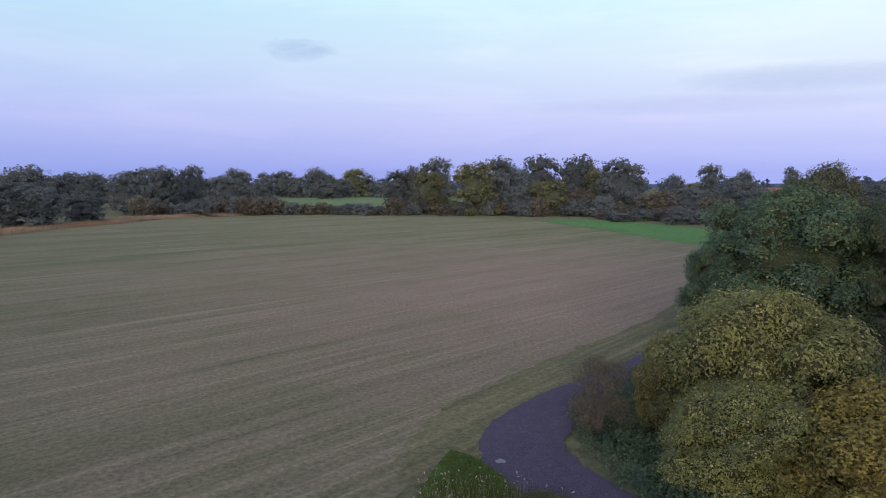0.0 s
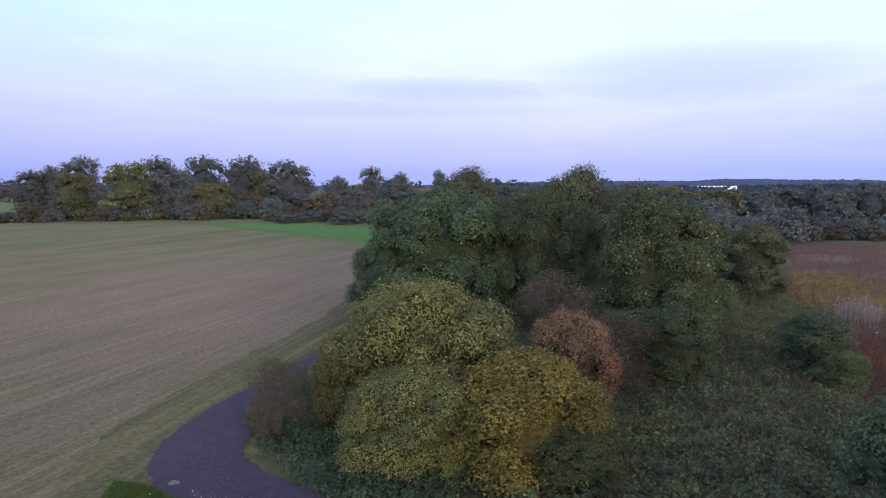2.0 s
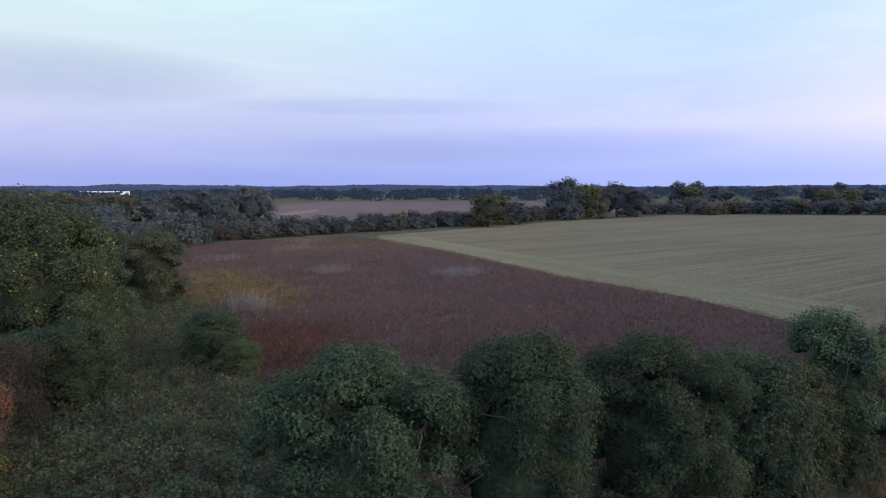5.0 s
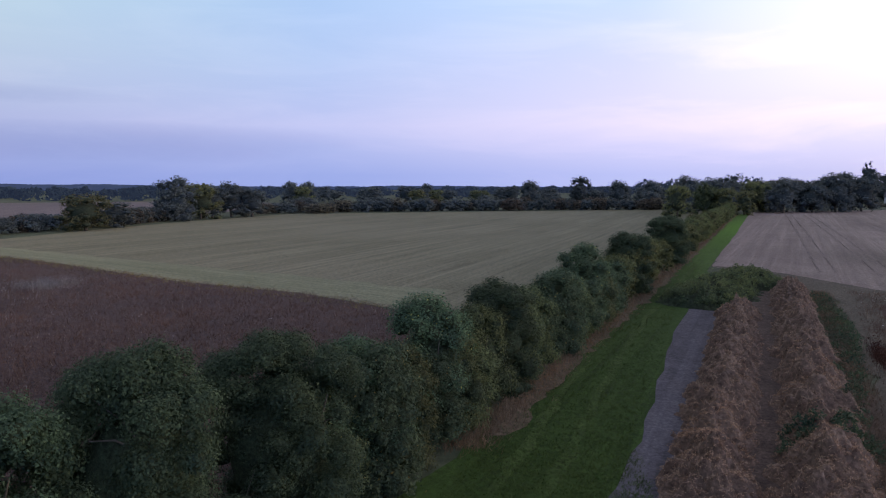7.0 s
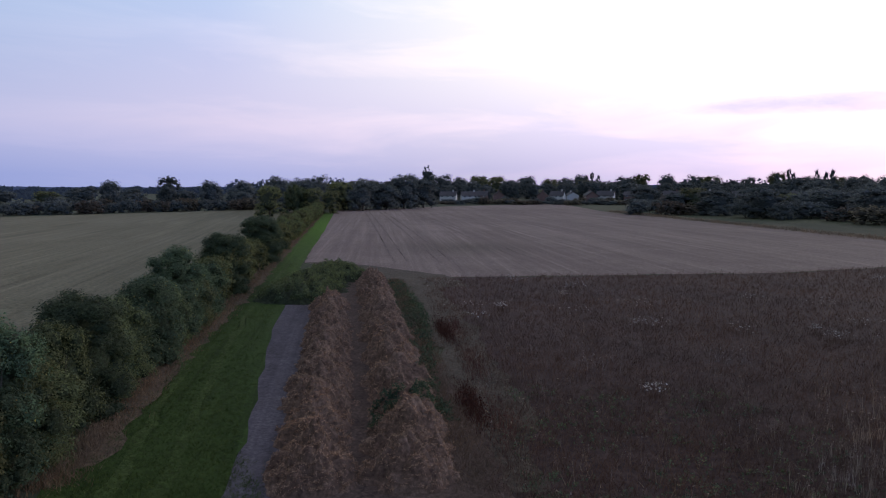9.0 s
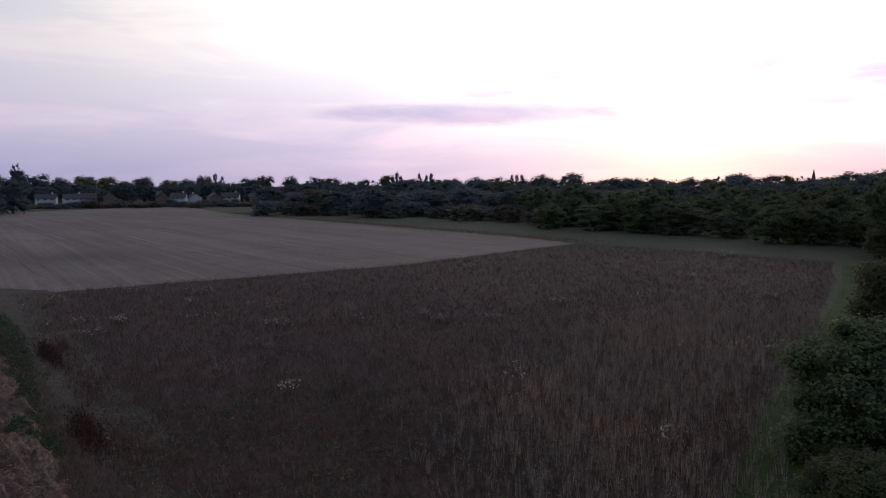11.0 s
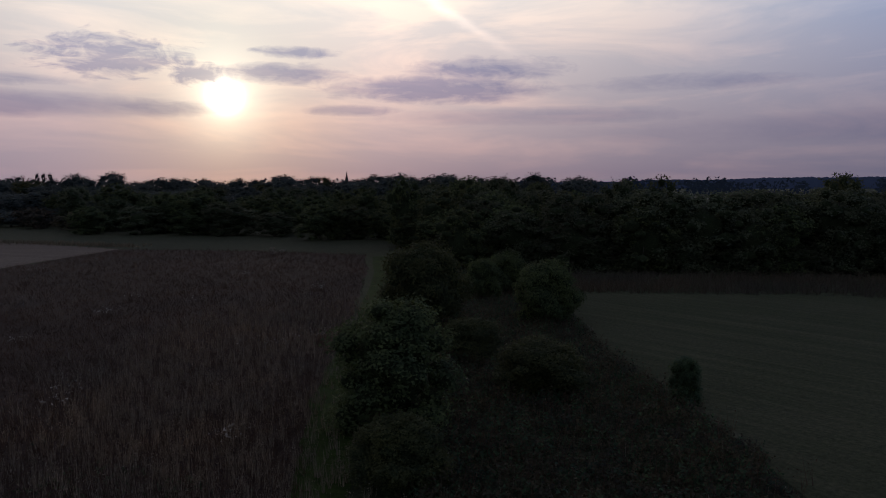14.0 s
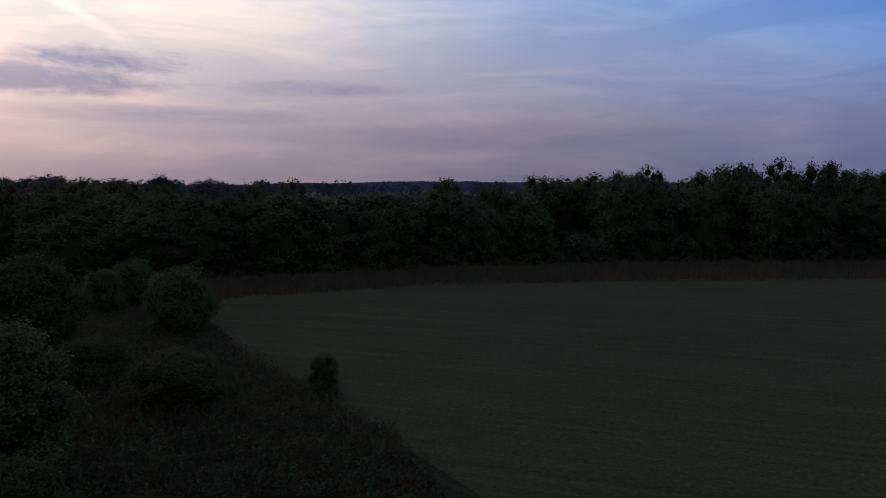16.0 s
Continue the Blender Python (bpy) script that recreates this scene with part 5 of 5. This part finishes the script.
DRY = [(-4.6, -19), (2.5, -20), (5, -30), (3.5, -42), (-3, -52), (-10, -60), (-16, -60), (-14, -50), (-8.3, -36), (-5.6, -27)]
tufts("dry_grass", scatter(DRY, 3600, prng, 30, 1.8), 0.7, 0.16, 7, 0.022, WISP, "pale dry standing grass along the path", "grass", 5, head=0.07)
tufts("dry_grass", scatter(WEEDS_SOUTH, 900, prng, 25, 0.3), 0.75, 0.3, 3, 0.02, DRYGRASS, "pale dry grass scattered among dead weeds", "grass", 16, head=0.1)
for i, (x, y, r, k) in enumerate(((50.6, 31.6, 1.6, 480), (77.7, 21.0, 3.0, 560), (76.3, 36.7, 1.8, 260), (104, 56, 4, 220), (120, 62, 4, 220), (86, 58, 3, 180), (78, 35, 3, 40), (70, 20, 4, 40), (32, -57, 1.6, 40), (14, -39, 1.2, 22), (19, -33, 1.0, 20), (10, -66, 2, 40))):
    q = np.array([x, y]) + prng.normal(scale=r * 0.6, size=(k, 2))
    tufts("seed_fluff", q, 1.25 if i == 0 else 0.8, 0.3, 3, 0.02, FLUFF, "pale grey willowherb gone to seed", "weeds", 60 + i, head=0.14)
tufts("seed_fluff", scatter(WEEDS_SOUTH, 420, prng, 30), 0.8, 0.25, 3, 0.015, FLUFF, "pale seed heads scattered over dead weeds", "weeds", 17, head=0.1)
tufts("seed_fluff", scatter(WEEDS_EAST, 420, prng, 50), 0.8, 0.25, 3, 0.015, FLUFF, "pale seed heads scattered over dead weeds", "weeds", 18, head=0.14)
STRIP = [(-36, -55), (-45.4, -50.4), (-57.8, -43.4), (-70, -30), (-89, -7.5), (-98, 12), (-112, 10), (-110, -9), (-88, -36), (-70, -51.5), (-55, -60), (-43, -66)]
tufts("rough_grass", scatter(STRIP, 8000, prng, 70, 0.3), 0.9, 0.5, 4, 0.045, DULLGRASS, "tall dry grass strip before the wood", "grass", 6)
NSTRIP = [(-87, 130), (-88, 156), (-82, 206), (-56, 239), (-36, 239), (-40, 250), (-60, 252), (-92, 214), (-98, 160), (-96, 130)]
tufts("rough_grass", scatter(NSTRIP, 7000, prng, 200, 0.5), 1.0, 0.6, 5, 0.07, DRYGRASS, "tall dry grass strip beyond the field", "grass", 7)
hx = np.linspace(0, 1, 5200)
hs = np.column_stack([24.5 + 193 * hx ** 1.6, -8.0 - 160.6 * hx ** 1.6]) + prng.normal(scale=0.45, size=(5200, 2)) + [0.4, 0.5]
tufts("dry_grass", hs, 0.4, 0.35, 4, 0.022, RUSTBLADE, "rust-brown dry grass along the hedge foot", "grass", 8)
hs = np.column_stack([13.9 + 40 * hx, -17 - 34 * hx]) + prng.normal(scale=0.5, size=(5200, 2))
tufts("dry_grass", hs, 0.32, 0.4, 4, 0.02, VERGEBLADE, "dry grass between the heaps and weeds", "grass", 9)
line = np.linspace(0, 1, 700)[:, None]
hs = np.array([[15, -20.5]]) * (1 - line) + np.array([[38, -41.5]]) * line + prng.normal(scale=0.35, size=(700, 2))
tufts("red_docks", hs[prng.random(700) < 0.5 + 0.5 * np.sin(line[:, 0] * 19)], 0.5, 0.3, 4, 0.022, DOCKRED, "dark red dock stems beside the dry verge", "weeds", 12, head=0.09)

line = np.linspace(0, 1, 2400)[:, None]
edge = np.array([[4, -125]]) * (1 - line) + np.array([[140, -246]]) * line
tufts("rough_grass", edge + prng.normal(scale=1.6, size=(2400, 2)) + [-2.5, -3], 0.7, 0.5, 4, 0.07, DRYGRASS, "pale dry grass along the stubble edge", "grass", 19)
for x, y in ((19.3, -22.9), (20.2, -23.8), (30.8, -33.8), (32.4, -35.2)):
    run = prng.normal(scale=1.7, size=(110, 1))
    q = np.array([x, y]) + run * [0.77, -0.64] + prng.normal(scale=0.2, size=(110, 2))
    tufts("red_docks", q, 0.6, 0.3, 4, 0.024, DARKDOCK, "dark red dock stems gone to seed", "weeds", int(x * 10), head=0.12)
spots = np.concatenate([scatter(WEEDS_SOUTH, 34, prng, 60), [(11, -49), (16, -47), (1, -66), (-4, -62), (-8, -70), (3, -58), (26, -52), (22, -45)]])
heads = np.concatenate([np.array(c) + prng.normal(scale=prng.uniform(0.25, 0.9), size=(int(prng.integers(16, 70)), 2)) for c in spots])
heads = heads[inside(WEEDS_SOUTH, heads[:, 0], heads[:, 1])]
lift = prng.uniform(0.5, 0.85, len(heads))
a, b = leaf_arrays(np.column_stack([heads, lift]), unit(prng.normal(scale=0.6, size=(len(heads), 3)) + [0, 0, 1]), 0.11, prng, 0.9)
foot = np.column_stack([heads + prng.normal(scale=0.05, size=heads.shape), np.zeros(len(heads))])
stalk = np.stack([foot, foot + [0.015, 0, 0], np.column_stack([heads, lift])], 1).reshape(-1, 3)
umbels = tagged(mesh_object("white_umbels", np.concatenate([a, stalk]), np.concatenate([b, np.arange(len(stalk)).reshape(-1, 3) + len(a)]), UMBEL), "whitish umbels gone to seed among weeds", "weeds", kind="stuff")
umbels.data.materials.append(DOCKSOUTH)
umbels.data.polygons.foreach_set("material_index", np.repeat([0, 1], [len(b), len(heads)]).astype(np.int32))
# leafy beds of nettle and bramble
def leafy_bed(name, poly, count, height, size, mat, label, seed, near=25, patch=-1.0, per=7):
    """Upright leafy stems standing close together, in mounds. patch: grows only where the drift of its kind is above this."""
    rng = np.random.default_rng(seed)
    xy = scatter(poly, count // per, rng, near)
    drift = np.array([noise.fractal(Vector((x * 0.3, y * 0.3, seed)), 1, 2, 3) for x, y in xy])
    xy, drift = xy[drift > patch], drift[drift > patch]
    lump = np.array([noise.fractal(Vector((x * 0.75, y * 0.75, 4.0)), 1, 2, 3) for x, y in xy])
    tall = height * np.clip(0.65 + 0.75 * lump, 0.15, 1.5) * rng.uniform(0.6, 1.1, len(xy))
    n = len(xy) * per
    lean = np.repeat(rng.normal(scale=0.14, size=(len(xy), 2)), per, 0)
    up = np.tile(np.linspace(0.35, 1.0, per), len(xy)) * rng.uniform(0.9, 1.08, n)
    wide = rng.normal(scale=size * 0.9, size=(n, 2)) * (1.35 - up)[:, None]
    pos = np.column_stack([np.repeat(xy, per, 0) + lean * up[:, None] + wide, np.repeat(tall, per) * up])
    a, b = leaf_arrays(pos, unit(rng.normal(size=(n, 3)) * 0.6 + [0, 0, 0.8]), size, rng)
    return tagged(mesh_object(name, a, b, mat), label, "undergrowth", kind="stuff")


BED_W = [(-7, -16), (-7.5, -27), (-11, -37), (-22, -66), (-30, -88), (-42, -68), (-36, -56), (-31, -47), (-25, -33), (-20.5, -18), (-16, -11)]
BED_E = [(12, 9), (20, 10.5), (26, 14.5), (33, 20.6), (50, 33), (52, 42), (44, 44), (34, 38), (26, 33), (20, 28), (14, 21), (9.5, 16)]
leafy_bed("nettle_bed", BED_E, 80000, 1.0, 0.13, LEAF["nettle"], "dense dark green nettles and brambles", 51)
tufts("dead_stems", scatter(BED_E, 2200, prng, 25, 0.5), 1.0, 0.35, 4, 0.02, DOCK, "brown dead stems among nettles", "weeds", 71, head=0.08)
leafy_bed("dead_bracken", BED_E, 30000, 0.95, 0.1, LEAF["far_brown"], "brown dying bracken among the nettles", 58, 30, 0.08)
leafy_bed("pale_nettles", BED_E, 9000, 1.2, 0.11, LEAF["olive"], "yellow-green sprigs among the nettles", 72)
tufts("dead_stems", scatter(BED_W, 2200, prng, 25, 0.5), 1.0, 0.35, 4, 0.02, DOCK, "brown dead stems among brambles", "weeds", 73, head=0.08)
leafy_bed("bramble_bed", [(6, 21), (5.3, 25), (5.4, 29), (8, 33), (13, 39), (17, 38), (14, 26), (11, 19), (8, 18)], 36000, 0.9, 0.1, LEAF["blue"], "green brambles and weeds beside the road", 52, 20)
leafy_bed("bramble_bed", BED_W, 70000, 1.0, 0.12, LEAF["bracken"], "dark bramble and bracken between path and field", 53)
leafy_bed("nettle_bed", BED_W, 26000, 1.05, 0.13, LEAF["blue"], "dark green nettles among brown bracken", 55)
leafy_bed("low_weeds", [(-1, -12), (8, -12), (14, -19), (21, -27), (13, -33), (3, -30), (-3, -22)], 16000, 0.36, 0.085, LEAF["nettle"], "low green weeds under the dead stalks", 57, 20, -0.05)
leafy_bed("weed_edge", [(53, -51), (37, -38.5), (23.2, -24.8), (19, -21.5), (20.5, -21.2), (31, -29.7), (54, -49)], 16000, 0.45, 0.1, LEAF["blue"], "green weeds along the heap", 54)
# short grass on the track and the near field edge
tufts("track_grass", scatter([(14, -1), (23.2, -7), (50.5, -28.6), (82, -53.5), (79, -56.5), (47, -31), (24, -14), (19, -12), (12, -4)], 11000, prng, 16, 0.12, 1.9), 0.12, 0.25, 4, 0.02, GREENBLADE, "short green grass on the track", "grass", 10, z=0.05)
tufts("verge_grass", scatter([(-0.9, 19.5), (0.2, 25.6), (1.4, 24.4), (3, 21), (4, 18)], 2500, prng, 22), 0.16, 0.25, 5, 0.02, GREENBLADE, "long green grass beside the road", "grass", 11)

near_weeds = [(-1.5, 19.5), (-0.5, 21.6), (1.2, 21.9), (2.6, 21.4), (4.6, 19.5), (2, 18)]
tufts("roadside_weeds", scatter(near_weeds, 700, prng, 30), 0.75, 0.3, 4, 0.02, GREENBLADE, "tall green weeds gone to seed beside the road", "weeds", 81)
tufts("seed_fluff", scatter(near_weeds, 160, prng, 30), 0.85, 0.25, 3, 0.012, FLUFF, "pale seed heads above roadside weeds", "weeds", 82, head=0.09)

# ---------------------------------------------------------------- far buildings
BRICK = plain_material("brick_wall", (0.15, 0.095, 0.085), 0.9, grain=3)
RENDERED = plain_material("white_render", (0.42, 0.41, 0.41), 0.9, grain=2, vary=0.1)
TILES = plain_material("roof_tiles", (0.06, 0.053, 0.055), 0.85, grain=4)
PALEROOF = plain_material("sheet_roof", (0.72, 0.74, 0.78), 0.5, grain=1, vary=0.1)
PANE = plain_material("window_pane", (0.03, 0.035, 0.05), 0.12, grain=0.5, vary=0.1, relief=0.0)
FRAME = plain_material("white_frame", (0.75, 0.75, 0.75), 0.6, grain=2, vary=0.05)


def block(name, lo, hi, mat, parent):
    x0, y0, z0 = lo
    x1, y1, z1 = hi
    v = [(x0, y0, z0), (x1, y0, z0), (x1, y1, z0), (x0, y1, z0), (x0, y0, z1), (x1, y0, z1), (x1, y1, z1), (x0, y1, z1)]
    f = [[3, 2, 1, 0], [4, 5, 6, 7], [0, 1, 5, 4], [1, 2, 6, 5], [2, 3, 7, 6], [3, 0, 4, 7]]
    return mesh_object(name, v, f, mat, parent)


def house(x, y, turn, length, depth, eaves, ridge_z, wall, roof, label, windows=3, chimney=True, name="house"):
    base = tagged(new(name), label, "house" if name == "house" else "barn", "village houses" if name == "house" else "farm buildings")
    base.matrix_basis = pose(x, y, 0, 0, 0, turn)
    l, d = length / 2, depth / 2
    v = [(-l, -d, -0.2), (l, -d, -0.2), (l, d, -0.2), (-l, d, -0.2), (-l, -d, eaves), (l, -d, eaves), (l, d, eaves), (-l, d, eaves), (-l, 0, ridge_z), (l, 0, ridge_z)]
    mesh_object("wall", v, [[0, 1, 5, 4], [1, 2, 6, 9, 5], [2, 3, 7, 6], [3, 0, 4, 8, 7], [3, 2, 1, 0], [4, 5, 9, 8], [6, 7, 8, 9]], wall, base)
    o, t = 0.4, 0.18
    k = (ridge_z - eaves) / d
    prof = [(-d - o, eaves - o * k + 0.03), (0, ridge_z + 0.03), (d + o, eaves - o * k + 0.03), (d + o, eaves - o * k + t), (0, ridge_z + t + 0.05), (-d - o, eaves - o * k + t)]
    v = [(s * (l + o), py, pz) for s in (-1, 1) for py, pz in prof]
    f = [[i, (i + 1) % 6, 6 + (i + 1) % 6, 6 + i] for i in range(6)] + [[0, 1, 4, 5][::-1], [1, 2, 3, 4][::-1], [6, 7, 10, 11], [7, 8, 9, 10]]
    roof_ob = mesh_object("roof", v, f, roof, base)
    if chimney:
        block("chimney", (l * 0.6 - 0.4, -0.4, ridge_z - 0.8), (l * 0.6 + 0.4, 0.4, ridge_z + 1.1), wall, roof_ob)
    for side in (-1, 1):
        for zz in ((1.0, 2.3), (3.5, 4.7)) if eaves > 4 else ((0.9, 2.1),):
            for i in range(windows):
                cx = -l + length * (i + 0.5) / windows
                ya, yb = sorted((side * (d - 0.02), side * (d + 0.05)))
                w = block("window", (cx - 0.75, ya, zz[0]), (cx + 0.75, yb, zz[1]), FRAME, base)
                ya, yb = sorted((side * (d + 0.05), side * (d + 0.08)))
                for sx0, sx1 in ((cx - 0.66, cx - 0.04), (cx + 0.04, cx + 0.66)):
                    block("pane", (sx0, ya, zz[0] + 0.1), (sx1, yb, zz[1] - 0.1), PANE, w)
    return base


vrng = np.random.default_rng(61)
for az, d, white in ((139.6, 430, 1), (140.4, 442, 0), (137.9, 440, 1), (142.0, 446, 0), (145.6, 432, 0), (146.8, 428, 1), (147.9, 436, 1), (149.4, 430, 0), (150.6, 434, 1), (152.6, 440, 0), (154.3, 432, 0),
                     (155.6, 438, 0), (158.0, 445, 1), (160.6, 430, 0), (162.0, 436, 1), (164.6, 440, 0)):
    x, y = at(az, d)
    house(x, y, -az + vrng.choice((0, 0, 90)) + vrng.uniform(-15, 15), vrng.uniform(8, 11), 7.0, 4.6, vrng.uniform(6.4, 7.2), RENDERED if white else BRICK, TILES,
          "white-rendered two-storey village house with tiled roof" if white else "brown brick two-storey village house with tiled roof")
x, y = at(25.4, 560)
house(x, y, -25, 34, 12, 4.5, 8, BRICK, plain_material("red_roof", (0.2, 0.085, 0.07), 0.9), "long red brick barn among distant fields", 6, False, "barn")
x, y = at(48.0, 1050)
house(x, y, -48, 60, 22, 5, 9, RENDERED, PALEROOF, "distant pale farm shed with sheet roof", 6, False, "barn")
x, y = at(44.5, 900)
house(x, y, -44, 40, 18, 4, 7, RENDERED, PALEROOF, "distant pale farm shed with sheet roof", 6, False, "barn")


def church(x, y, turn):
    base = tagged(new("church"), "distant grey stone church with a slender spire", "church")
    base.matrix_basis = pose(x, y, 0, 0, 0, turn)
    block("tower", (-2.6, -2.6, -0.2), (2.6, 2.6, 13.5), STONE, base)
    ring = [(2.5 * math.cos(math.pi * k / 4), 2.5 * math.sin(math.pi * k / 4), 13.5) for k in range(8)] + [(0, 0, 26.0)]
    mesh_object("spire", ring, [[k, (k + 1) % 8, 8] for k in range(8)] + [list(range(7, -1, -1))], TILES, base)
    block("nave", (-4.5, 2.6, -0.2), (4.5, 22, 6.0), STONE, base)
    v = [(-4.9, 2.65, 6.0), (4.9, 2.65, 6.0), (0, 2.65, 10.0), (-4.9, 22.3, 6.0), (4.9, 22.3, 6.0), (0, 22.3, 10.0)]
    mesh_object("roof", v, [[0, 1, 2], [5, 4, 3], [1, 4, 5, 2], [3, 0, 2, 5], [0, 3, 4, 1]], TILES, base)


STONE = plain_material("church_stone", (0.2, 0.19, 0.17), 0.9, grain=2)
x, y = at(195.5, 720)
church(x, y, 30)
